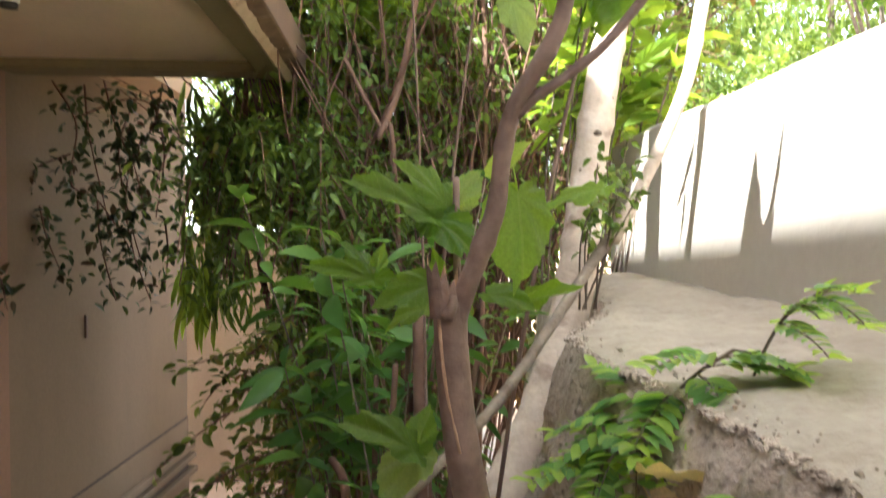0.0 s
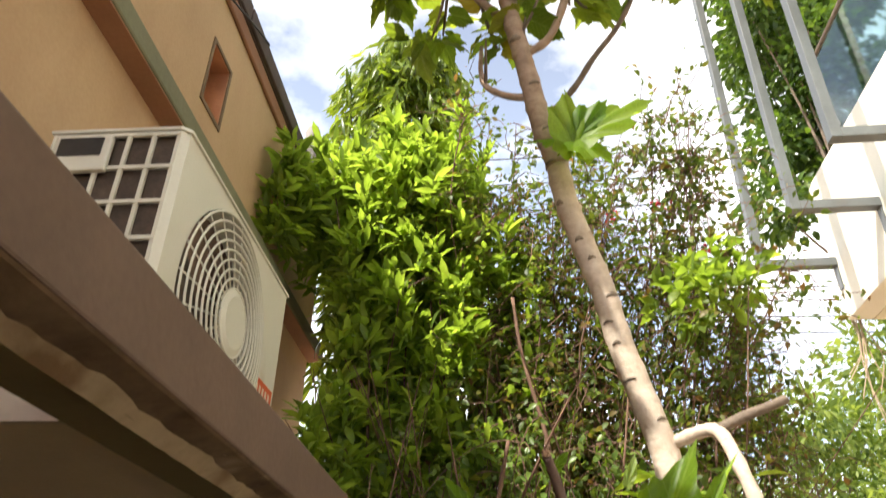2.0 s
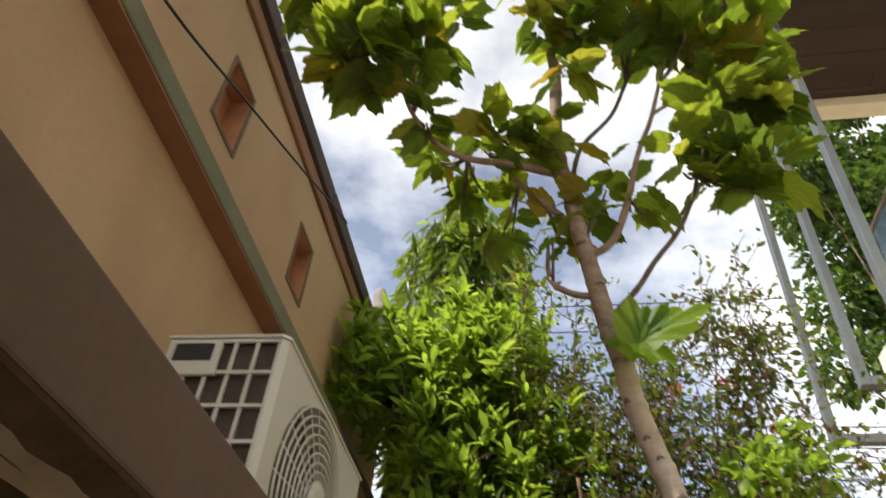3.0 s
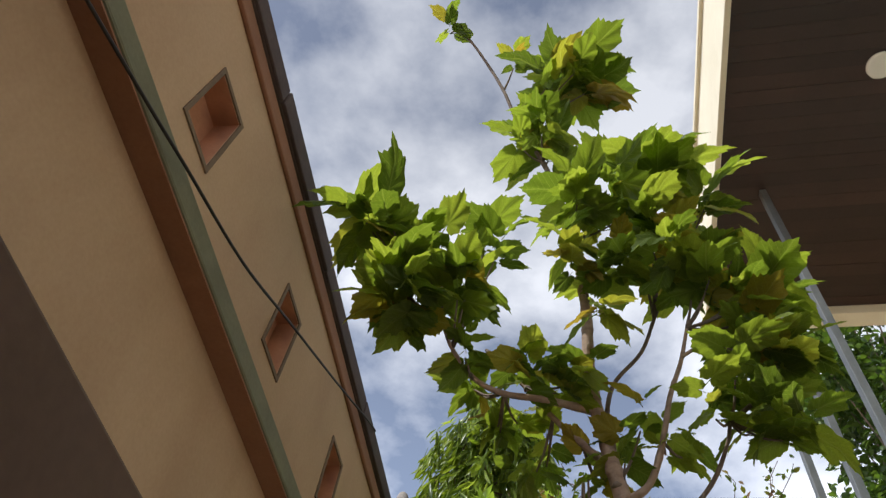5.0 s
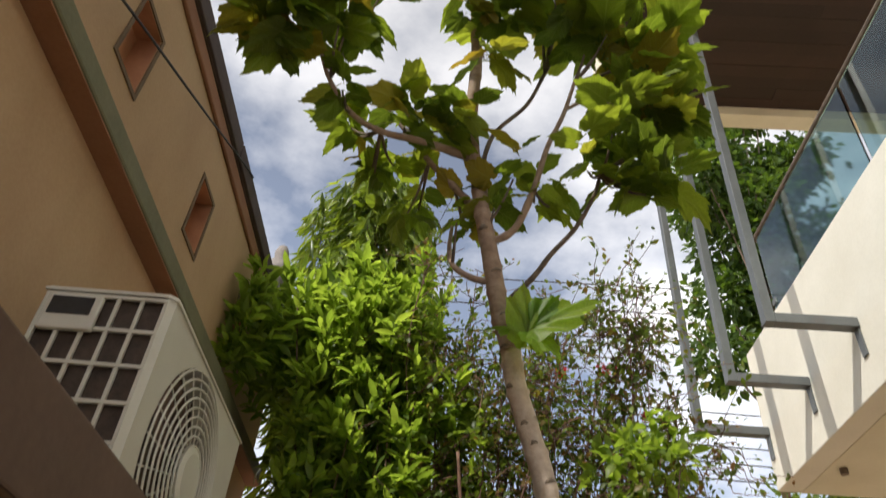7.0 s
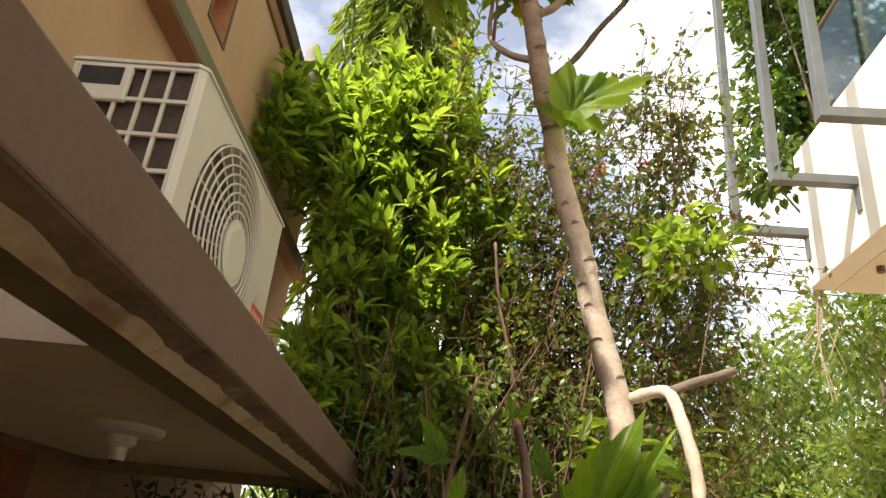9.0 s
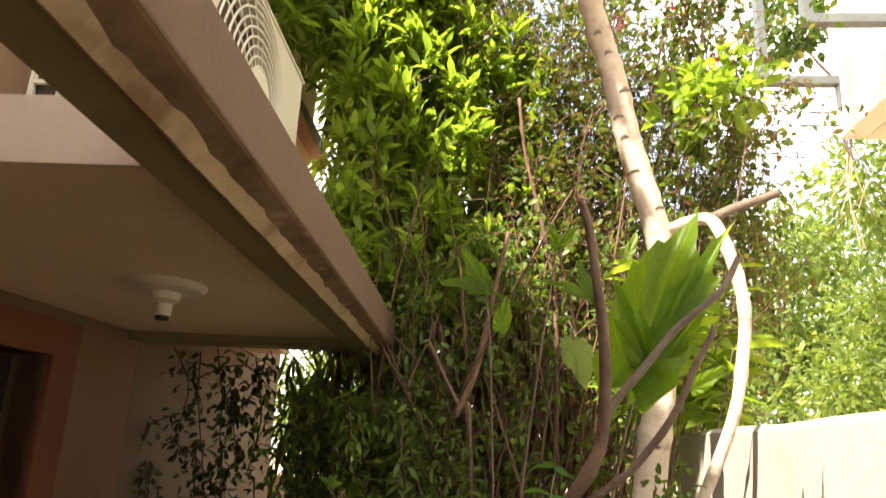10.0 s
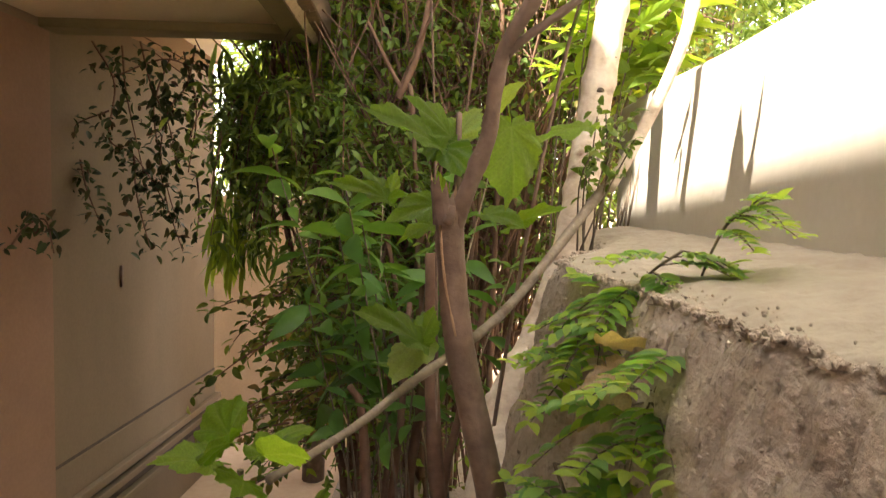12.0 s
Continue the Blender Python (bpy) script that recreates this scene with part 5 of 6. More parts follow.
    for base, tip, wide in LOW_LEAVES:
        aim_leaf(SHOOT_LEAVES, base, tip, root, rnd, (0.0, -0.65, 0.75), wide)
    part("side_shoot", limb([(0.50, 1.62, 0.8), (0.56, 1.60, 1.3), (0.62, 1.55, 1.70), (0.66, 1.53, 1.88)], 0.004, 0.0028, steps=6, sides=8, seed=10), M_BARKRED, root, smooth=True)
    part("side_shoot", limb([(0.45, 1.95, 0.45), (0.44, 1.93, 1.3), (0.42, 1.86, 1.9), (0.404, 1.82, 2.10)], 0.0035, 0.002, steps=6, sides=8, seed=11), M_BARKRED, root, smooth=True)
    part("side_shoot", limb([(0.45, 1.95, 1.3), (0.50, 1.88, 1.8), (0.551, 1.80, 2.18)], 0.0035, 0.002, steps=6, sides=8, seed=12), M_BARKRED, root, smooth=True)
    # the large upright leaf behind the fork
    aim_leaf(BROAD_SHOOT, (0.640, 1.418, 1.900), (0.733, 1.410, 2.154), root, rnd, (-0.4, -0.68, 0.55), 0.52)
    for base, tip, wide in HIGH_LEAVES:
        long = (Vector(tip) - Vector(base)).length > 0.13
        aim_leaf(TORN_LEAVES if long else SHOOT_LEAVES, base, tip, root, rnd, (-0.4, -0.68, 0.55) if long else (0.1, -0.9, 0.3), wide)


shoot()


# ---- bushes ----
def big_bush():
    rng = np.random.default_rng(21)
    root = thing("leafy_bush", "tall dense bush with glossy bright-green pointed leaves", "bush")
    tips, ways = [], []
    blobs = [((-0.22, 3.45, 3.30), (0.40, 0.40, 0.80), 520), ((-0.12, 3.4, 3.85), (0.36, 0.34, 0.42), 300), ((-0.34, 3.3, 2.8), (0.28, 0.36, 0.70), 280), ((0.18, 3.4, 3.05), (0.36, 0.38, 0.72), 300), ((-0.60, 3.02, 3.72), (0.14, 0.13, 0.32), 56), ((0.05, 3.35, 2.3), (0.45, 0.35, 0.45), 160), ((-0.30, 3.0, 2.45), (0.2, 0.2, 0.3), 80)]
    for c, r, n in blobs:
        n = int(n * 1.75)
        p, d = cloud_points(rng, c, r, n, 0.5, 0.45)
        keep = ((p[:, 0] > -0.33) | (p[:, 2] > 3.50) & (p[:, 0] > -0.64)) & ((rng.uniform(size=n) < 0.22) | (np.sin(p[:, 0] * 15 + 2 * np.sin(p[:, 2] * 7)) * np.sin(p[:, 2] * 11 + p[:, 1] * 9) > -0.05))
        tips.append(p[keep]), ways.append(d[keep] * np.array((1, 1, 0.6)) + np.array((0, -0.25, 0.55)))
    tips, ways = np.concatenate(tips), np.concatenate(ways)
    # upright young shoots break the outline
    for k in range(34):
        b = Vector((rng.uniform(-0.5, 0.3), rng.uniform(3.15, 3.6), rng.uniform(3.7, 4.15)))
        d = Vector((rng.normal(0, 0.25), rng.normal(-0.1, 0.2), 1)).normalized()
        tips = np.concatenate([tips, [b + d * t for t in (0.0, 0.06, 0.12, 0.18)]])
        ways = np.concatenate([ways, [d] * 4])
    # each twig ends in three whorls, one above another, with bare gaps between twigs
    W1 = ways / np.linalg.norm(ways, axis=1, keepdims=True)
    P, W = [], []
    for step in (0.0, 0.04):
        p, w = rosettes(rng, tips - W1 * step, ways * (1.0 - 6 * step), 7, 0.95)
        P.append(p), W.append(w)
    P, W = np.concatenate(P), np.concatenate(W)
    clear = ~((P[:, 0] < 0.06) & (P[:, 1] < 3.08) & (P[:, 2] > 2.0) & (P[:, 2] < 2.24))
    P, W = P[clear], W[clear]
    tagged(scatter("crown", BROAD, P, W, rng.uniform(0.062, 0.128, len(P)), L_BUSH, root, "bright green pointed leaves", 3, 0.4), kind="stuff")
    for k in range(60):
        a = Vector((rng.uniform(0.02, 0.5), rng.uniform(3.15, 3.6), 0.30))
        top = Vector(tips[rng.integers(len(tips))])
        m1 = a.lerp(top, 0.35) + Vector((rng.normal(0, 0.10), rng.normal(0, 0.07), 0.1))
        m2 = a.lerp(top, 0.7) + Vector((rng.normal(0, 0.09), rng.normal(0, 0.06), 0.05))
        part("stem", limb([a, m1, m2, top], rng.uniform(0.007, 0.019), 0.003, steps=5, sides=6, rough=0.08, seed=k), M_TWIG, root)


big_bush()


def drooping_bush():
    rng = np.random.default_rng(31)
    root = thing("drooping_bush", "dark-green bush with narrow drooping leaves", "bush")
    P, W, wood = [], [], bmesh.new()
    for k in range(230):
        x, y = rng.uniform(-0.31, 0.42), rng.uniform(2.75, 3.5)
        zt = rng.uniform(0.9, 1.75) if x > 0.12 else rng.uniform(1.0, 2.45) if x > -0.08 else rng.uniform(1.6, 2.45)
        if x < 0.1 and y < 3.15:
            zt = min(zt, 1.86)
        L = rng.uniform(0.25, 0.7)
        ax, ay = max(rng.normal(0, 0.18), -0.08), rng.normal(-0.06, 0.12)
        if x < 0.0:
            L = min(L, max(0.2, zt - 1.25))
        pts = [Vector((x + ax * t, y + ay * t, zt + 0.15 * t - L * t * t)) for t in (s / 8 for s in range(9))]
        tube(wood, pts, 0.0035, 0.0018, sides=4, cap=False)
        for s in range(1, 9):
            for q in range(11):
                P.append(pts[s] + Vector(rng.normal(0, 0.032, 3)))
                W.append((rng.normal(0, 0.7), rng.normal(-0.1, 0.6), rng.uniform(-1.0, 0.2)))
    clear = [k for k, p in enumerate(P) if not (p[0] < 0.06 and p[1] < 3.08 and 2.0 < p[2] < 2.24)]
    P, W = [P[k] for k in clear], [W[k] for k in clear]
    tagged(scatter("foliage", WILLOW, P, W, rng.uniform(0.022, 0.056, len(P)), L_DARK, root, "dark green narrow leaves", 5, 0.6), kind="stuff")
    tagged(part("stem", wood, M_TWIG, root), kind="stuff")
    P, W = [], []
    for k in range(400):
        P.append((rng.uniform(-0.43, -0.24), rng.uniform(3.0, 3.3), rng.uniform(1.30, 2.1)))
        W.append((rng.normal(0, 0.38), rng.normal(0, 0.38), -1))
    tagged(scatter("strap_leaves", STRAP, P, W, rng.uniform(0.06, 0.16, len(P)), L_DARK, root, "hanging strap-shaped leaves", 6, 0.6), kind="stuff")
    # brighter leaf colour puts sunlight into these strap tips
    P, W = [], []
    for k in range(46):
        P.append((rng.uniform(-0.43, -0.33), rng.uniform(2.95, 3.1), rng.uniform(1.30, 1.50)))
        W.append((rng.normal(-0.2, 0.25), rng.normal(0, 0.22), -1))
    tagged(scatter("sunlit_strap_leaves", STRAP, P, W, rng.uniform(0.09, 0.17, len(P)), L_SPRAY, root, "hanging leaf tips coloured light as if sunlit", 7, 0.6), kind="stuff")
    # leafy sprays reaching out low beside the house corner
    P, W = [], []
    for k in range(56):
        a = Vector((rng.uniform(-0.08, 0.16), rng.uniform(2.3, 3.1), rng.uniform(0.7, 1.38)))
        d = Vector((-1, rng.uniform(-0.4, 0.4), rng.uniform(-0.7, 0.35))).normalized() * rng.uniform(0.10, 0.26)
        pts = [a + d * t + Vector((0, 0, -0.06 * t * t)) for t in (s / 7 for s in range(8))]
        part("spray", tube(bmesh.new(), pts, 0.003, 0.0015, sides=5), M_TWIG, root)
        for p in pts[1:]:
            for q in range(3):
                P.append(p + Vector(rng.normal(0, 0.008, 3)))
                W.append((rng.normal(-0.3, 0.6), rng.normal(0, 0.6), rng.uniform(-0.9, 0.2)))
    tagged(scatter("spray_leaves", FINE, P, W, rng.uniform(0.024, 0.046, len(P)), L_THIN, root, "small olive leaves", 16, 0.7), kind="stuff")


drooping_bush()


def twig_thicket():
    """Brown bare stems hanging in the middle of the growth."""
    rng = np.random.default_rng(41)
    root = thing("dry_thicket", "thicket of bare reddish-brown stems among the bushes", "bush")
    for k in range(290):
        x, y = rng.uniform(0.02, 0.72), rng.uniform(3.0, 3.9)
        z0, z1 = rng.uniform(0.3, 1.5), rng.uniform(2.0, 3.0)
        b = rng.normal(0, 0.30, 4)
        part("stem", limb([(x, y, z0), (x + b[0] * 0.5, y + b[1] * 0.4, z0 + (z1 - z0) * 0.35), (x + b[0] + b[2] * 0.4, y + b[1], z0 + (z1 - z0) * 0.7), (x + b[0] * 1.4 + b[2], y + b[1] + b[3], z1)], rng.uniform(0.003, 0.010), 0.0018, steps=4, sides=5, rough=0.1, seed=k), M_TWIG, root)
    for k in range(30):
        x, y = rng.uniform(0.12, 0.62), rng.uniform(2.8, 3.3)
        z0, z1 = rng.uniform(0.3, 1.1), rng.uniform(1.6, 2.3)
        b = rng.normal(0, 0.13, 4)
        part("stem", limb([(x, y, z0), (x + b[0], y + b[1] * 0.5, z0 + (z1 - z0) * 0.4), (x + b[2], y, z0 + (z1 - z0) * 0.75), (x + b[2] + b[3], y + 0.05, z1)], rng.uniform(0.005, 0.012), 0.003, steps=6, sides=7, rough=0.15, seed=300 + k), M_TWIG, root)
    for pts in ([(0.16, 2.75, 2.10), (0.21, 2.75, 2.00), (0.27, 2.75, 1.89), (0.31, 2.75, 1.79), (0.36, 2.8, 0.6)], [(0.42, 2.75, 2.5), (0.36, 2.75, 2.2), (0.32, 2.75, 2.0), (0.26, 2.75, 1.86)], [(0.45, 2.9, 3.10), (0.48, 2.9, 2.85), (0.56, 2.9, 2.5), (0.60, 2.9, 2.1), (0.58, 2.9, 0.6)]):
        part("stem", limb(pts, 0.006, 0.011, steps=6, sides=9, rough=0.22, rings=0.11), M_TWIG, root, smooth=True)
    # thick dark old stems low behind the cut shoot
    for k, (x, y, z1, r) in enumerate(((0.405, 1.95, 1.42, 0.026), (0.33, 2.05, 1.30, 0.014), (0.37, 2.15, 1.36, 0.018), (0.245, 2.0, 1.10, 0.020), (0.47, 2.1, 1.30, 0.016), (0.29, 2.2, 1.25, 0.012))):
        b = rng.normal(0, 0.05, 4)
        part("stem", limb([(x + b[0], y + 0.05, 0.3), (x + b[1] * 0.6, y, 0.8), (x, y, 1.05), (x + b[2], y + b[3], z1)], r, r * 0.45, steps=6, sides=9, rough=0.2, seed=500 + k), M_TWIG, root, "thick dark brown old stem", smooth=True)
    Q, V = [], []
    for k in range(170):
        x, y, zt = rng.uniform(0.05, 0.75), rng.uniform(2.85, 3.4), rng.uniform(1.6, 2.7)
        if k > 110:
            x, zt = rng.uniform(0.72, 1.2), rng.uniform(1.2, 1.95)
        L, ax = rng.uniform(0.2, 0.5), rng.normal(0, 0.2)
        line = [Vector((x + ax * t, y - 0.1 * t, zt + 0.1 * t - L * t * t)) for t in (i / 7 for i in range(8))]
        part("stem", tube(bmesh.new(), line, 0.003, 0.0014, sides=4), M_TWIG, root)
        for p in line[1:]:
            for q in range(4):
                Q.append(p + Vector(rng.normal(0, 0.03, 3))), V.append((rng.normal(0, 0.7), rng.normal(-0.1, 0.6), rng.uniform(-1, 0.1)))
    tagged(scatter("foliage", OVAL, Q, V, rng.uniform(0.02, 0.048, len(Q)), L_DARK, root, "drooping green leaves", 19, 0.7), kind="stuff")
    P = np.stack([rng.uniform(0.0, 0.85, 3900), rng.uniform(3.1, 3.9, 3900), rng.uniform(0.9, 2.7, 3900)], 1)
    tagged(scatter("dry_leaves", OVAL, P, rng.normal(0, 1, (3900, 3)) + np.array((0, 0, -0.4)), rng.uniform(0.03, 0.06, 3900), L_DRYGREEN, root, "sparse dull leaves, many dry", 17, 0.8), kind="stuff")


twig_thicket()


def saplings():
    rng = np.random.default_rng(51)
    for k in range(19):
        root = thing("sapling", "green sapling with long pointed leaves on a thin stem", "sapling", group="saplings in the bed")
        x, y = rng.uniform(0.15, 0.45), rng.uniform(1.95, 2.6)
        z0, z1 = 0.3, rng.uniform(1.25, 1.74)
        lean = rng.normal(0, 0.12, 2)
        pts = catmull([(x + 0.05, y, z0), (x, y, (z0 + z1) / 2), (x + lean[0], y + lean[1], z1)], 10)
        part("stem", tube(bmesh.new(), pts, 0.0042, 0.0016, sides=6), M_TWIGPALE if k % 5 == 0 else M_BARKGREY, root)
        P, W, S = [], [], []
        turn = rng.uniform(0, 6.28)
        for i in range(9, len(pts)):
            if pts[i].z < 0.98 or rng.uniform() < 0.12:
                continue
            turn += 1.57 + rng.normal(0, 0.35)
            for q in (0, math.pi):
                P.append(pts[i] + Vector(rng.normal(0, 0.006, 3)))
                W.append((math.cos(turn + q), math.sin(turn + q) - 0.25, rng.uniform(-0.75, 0.45)))
                S.append(rng.uniform(0.06, 0.15))
        tagged(scatter("foliage", WILLOW, P, W, S, L_SEED, root, "dark green pointed leaves", 70 + k, 0.6), kind="stuff")


saplings()


def wall_saplings():
    """Fresh green sprays between the tree and the white wall, and a small vine on the trunk."""
    rng = np.random.default_rng(57)
    root = thing("lance_leaf_sapling", "young sapling with bright-green long leaves beside the white wall", "sapling")
    P, W, S = [], [], []
    for k in range(17):
        a = Vector((rng.uniform(0.72, 0.88), rng.uniform(2.35, 2.75), 0.4))
        top = Vector((rng.uniform(0.80, 1.16), rng.uniform(2.3, 2.8), rng.uniform(2.0, 2.34)))
        pts = catmull([a, a.lerp(top, 0.6) + Vector((-0.04, 0, 0.08)), top], 9)
        part("stem", tube(bmesh.new(), pts, 0.005, 0.002, sides=6), M_BARKGREY, root)
        for p in pts[9:]:
            if p.z < 1.86:
                continue
            for q in range(4):
                d = rng.uniform(0, 6.28)
                P.append(p), W.append((math.cos(d), math.sin(d) - 0.2, rng.uniform(-0.5, 0.35))), S.append(rng.uniform(0.08, 0.15))
    tagged(scatter("foliage", BROAD, P, W, S, L_SPRAY, root, "long bright green leaves", 27, 0.5), kind="stuff")
    vine = thing("trunk_vine", "thin vine with small dark leaves on the fig trunk", "vine")
    P, W = [], []
    for k in range(7):
        a = Vector((0.70 + rng.normal(0, 0.01), 1.83, 1.44))
        top = Vector((rng.uniform(0.66, 0.78), rng.uniform(1.72, 1.84), rng.uniform(1.60, 1.74)))
        pts = catmull([a, a.lerp(top, 0.5) + Vector(rng.normal(0, 0.015, 3)), top], 6)
        part("stem", tube(bmesh.new(), pts, 0.002, 0.0012, sides=5), M_BARKGREY, vine)
        for p in pts[7:]:
            for q in range(3):
                P.append(p + Vector(rng.normal(0, 0.008, 3))), W.append(rng.normal(0, 1, 3) + np.array((0, -0.3, -0.2)))
    tagged(scatter("foliage", OVAL, P, W, rng.uniform(0.016, 0.032, len(P)), L_DARK, vine, "small dark green leaves", 28, 0.6), kind="stuff")


wall_saplings()


def thin_shrub():
    rng = np.random.default_rng(61)
    root = thing("flowering_shrub", "thin twiggy shrub with small leaves and a few red flowers", "shrub")
    wood, P, W = bmesh.new(), [], []
    arms = []
    for k in range(46):
        a = Vector((rng.uniform(0.35, 0.9), rng.uniform(3.1, 3.6), 0.9))
        top = Vector((rng.uniform(0.25, 1.65), rng.uniform(3.0, 3.7), 0))
        top.z = rng.uniform(2.7, 4.45 - 0.55 * max(0, top.x - 0.9))
        pts = catmull([a, a.lerp(top, 0.4) + Vector((rng.normal(0, 0.12), rng.normal(0, 0.07), 0.15)), a.lerp(top, 0.75) + Vector((rng.normal(0, 0.10), 0, 0.10)), top], 8)
        part("stem", tube(bmesh.new(), pts, 0.009, 0.0025, sides=6, rough=0.1, seed=k), M_TWIG, root)
        arms.append(pts)
    for k in range(2300):
        pts = arms[rng.integers(len(arms))]
        b = pts[rng.integers(7, len(pts))]
        d = Vector((rng.normal(0.15, 0.8), rng.normal(0, 0.7), rng.normal(0.1, 0.6))).normalized() * rng.uniform(0.12, 0.40)
        tw = [b + d * t + Vector((0.02 * math.sin(9 * t + k), 0, 0.03 * math.cos(7 * t + k) - 0.06 * t * t)) for t in (i / 5 for i in range(6))]
        tube(wood, tw, 0.003, 0.0014, sides=4, cap=False)
        for p in tw[1:]:
            if rng.uniform() < 0.2:
                continue
            for q in range(3):
                P.append(p + Vector(rng.normal(0, 0.02, 3)))
                W.append(rng.normal(0, 1, 3) + np.array((0, 0, -0.1)))
    tagged(scatter("foliage", OVAL, P, W, rng.uniform(0.020, 0.048, len(P)), L_THIN, root, "small dull green leaves", 8, 0.8), kind="stuff")
    tagged(part("twig", wood, M_TWIG, root), kind="stuff")
    # broader fresh shoots in front of the twigs
    tips, ways = cloud_points(rng, (1.20, 2.9, 3.12), (0.22, 0.16, 0.17), 42, 0.3, 0.4)
    p, w = rosettes(rng, tips, ways + np.array((0, -0.2, 0.5)), 5, 0.9)
    tagged(scatter("fresh_leaves", OVAL, p, w, rng.uniform(0.05, 0.09, len(p)), L_BUSH, root, "fresh green leaves", 18, 0.5), kind="stuff")
    for c in ((0.97, 3.45, 3.84), (0.95, 3.45, 3.80), (1.10, 3.12, 3.645), (1.13, 3.13, 3.66), (1.30, 3.2, 3.45)):
        Q = [Vector(c) + Vector(rng.normal(0, 0.013, 3)) for _ in range(16)]
        tagged(scatter("flower", OVAL, Q, rng.normal(0, 1, (16, 3)), rng.uniform(0.02, 0.032, 16), L_FLOWER, root, "small red flower cluster", 9, 0.8), kind="stuff")


thin_shrub()


def weeping_tree():
    rng = np.random.default_rng(71)
    root = thing("weeping_tree", "columnar tree with drooping wavy green leaves", "tree")
    c = Vector((-0.28, 4.25, 0))
    part("trunk", limb([(c.x, c.y, 0), (c.x + 0.03, c.y, 2.5), (c.x, c.y, 5.75)], 0.06, 0.02, sides=10, rough=0.05), M_BARKGREY, root, smooth=True)
    P, W = [], []
    for k in range(260):
        z = rng.uniform(3.6, 6.0)
        r = 0.40 * min(1, (6.12 - z) / 0.5) ** 0.5
        a = rng.uniform(0, 6.28)
        out = Vector((math.cos(a), math.sin(a), 0))
        reach = r * rng.uniform(0.55, 1.15)
        fall = rng.uniform(0.25, 0.6)
        pts = [c + out * reach * min(1, 1.6 * t) + Vector((0, 0, z + 0.10 * t - fall * t * t)) for t in (s / 7 for s in range(8))]
        if k < 90:
            part("branch", tube(bmesh.new(), pts, 0.008, 0.003, sides=5), M_BARKGREY, root)
        for p in pts[2:]:
            for q in range(7):
                P.append(p + Vector(rng.normal(0, 0.025, 3)))
                W.append((out.x * 0.5 + rng.normal(0, 0.4), out.y * 0.5 + rng.normal(0, 0.4), -1.1))
    tagged(scatter("crown", STRAP, P, W, rng.uniform(0.11, 0.21, len(P)), L_WEEP, root, "long drooping leaves", 10, 0.9), kind="stuff")


weeping_tree()


def creeper():
    rng = np.random.default_rng(81)
    root = thing("hanging_creeper", "dark leafy creeper hanging below the porch slab", "creeper")
    strands = [[(-0.88, 3.06, 2.09), (-0.80, 3.06, 1.94), (-0.82, 3.06, 1.74), (-0.73, 3.06, 1.68), (-0.62, 3.06, 1.51), (-0.55, 3.06, 1.33)], [(-0.80, 3.05, 1.96), (-0.61, 3.06, 2.03), (-0.46, 3.06, 1.97)], [(-0.82, 3.06, 1.84), (-0.98, 3.05, 1.79), (-1.12, 3.04, 1.74)], [(-0.95, 3.07, 1.66), (-0.91, 3.07, 1.55), (-0.85, 3.07, 1.40)],
               [(-0.55, 3.07, 2.06), (-0.50, 3.06, 1.85), (-0.53, 3.06, 1.62)], [(-0.73, 3.06, 1.68), (-0.72, 3.06, 1.53), (-0.67, 3.06, 1.33)], [(-0.60, 3.08, 2.05), (-0.66, 3.07, 1.85), (-0.62, 3.07, 1.60), (-0.58, 3.07, 1.45)], [(-0.78, 3.08, 2.08), (-0.76, 3.07, 1.90), (-0.70, 3.07, 1.62)], [(-0.94, 2.6, 1.36), (-0.86, 2.6, 1.43), (-0.80, 2.6, 1.45), (-0.775, 2.6, 1.35)], [(-0.70, 3.05, 2.09), (-0.66, 3.05, 1.93), (-0.60, 3.05, 1.80), (-0.56, 3.05, 1.62)], [(-0.50, 3.05, 2.08), (-0.53, 3.05, 1.94), (-0.60, 3.05, 1.84), (-0.63, 3.05, 1.66), (-0.60, 3.05, 1.48)], [(-0.50, 3.06, 1.62), (-0.49, 3.06, 1.5), (-0.50, 3.06, 1.38)]]
    P, W = [], []
    for k, s in enumerate(strands):
        s = [(max(x, -0.93 - 0.043 * (y - 3)), y, z) for x, y, z in s]
        pts = catmull(s, 8)
        part("stem", tube(bmesh.new(), pts, 0.004, 0.002, sides=5), M_TWIG, root)
        for i, p in enumerate(pts[2:]):
            dense = 4 if k in (0, 5, 6, 3, 9, 10) else 2
            for q in range(dense):
                P.append(p + Vector((rng.normal(0, 0.028), rng.normal(0, 0.02), rng.normal(0, 0.02))))
                W.append(rng.normal(0, 1, 3) * np.array((1, 0.6, 1)) + np.array((0, 0, -0.5)))
    tagged(scatter("foliage", FINE, P, W, rng.uniform(0.024, 0.046, len(P)), L_CREEP, root, "small dark oval leaves", 11, 0.8), kind="stuff")


creeper()


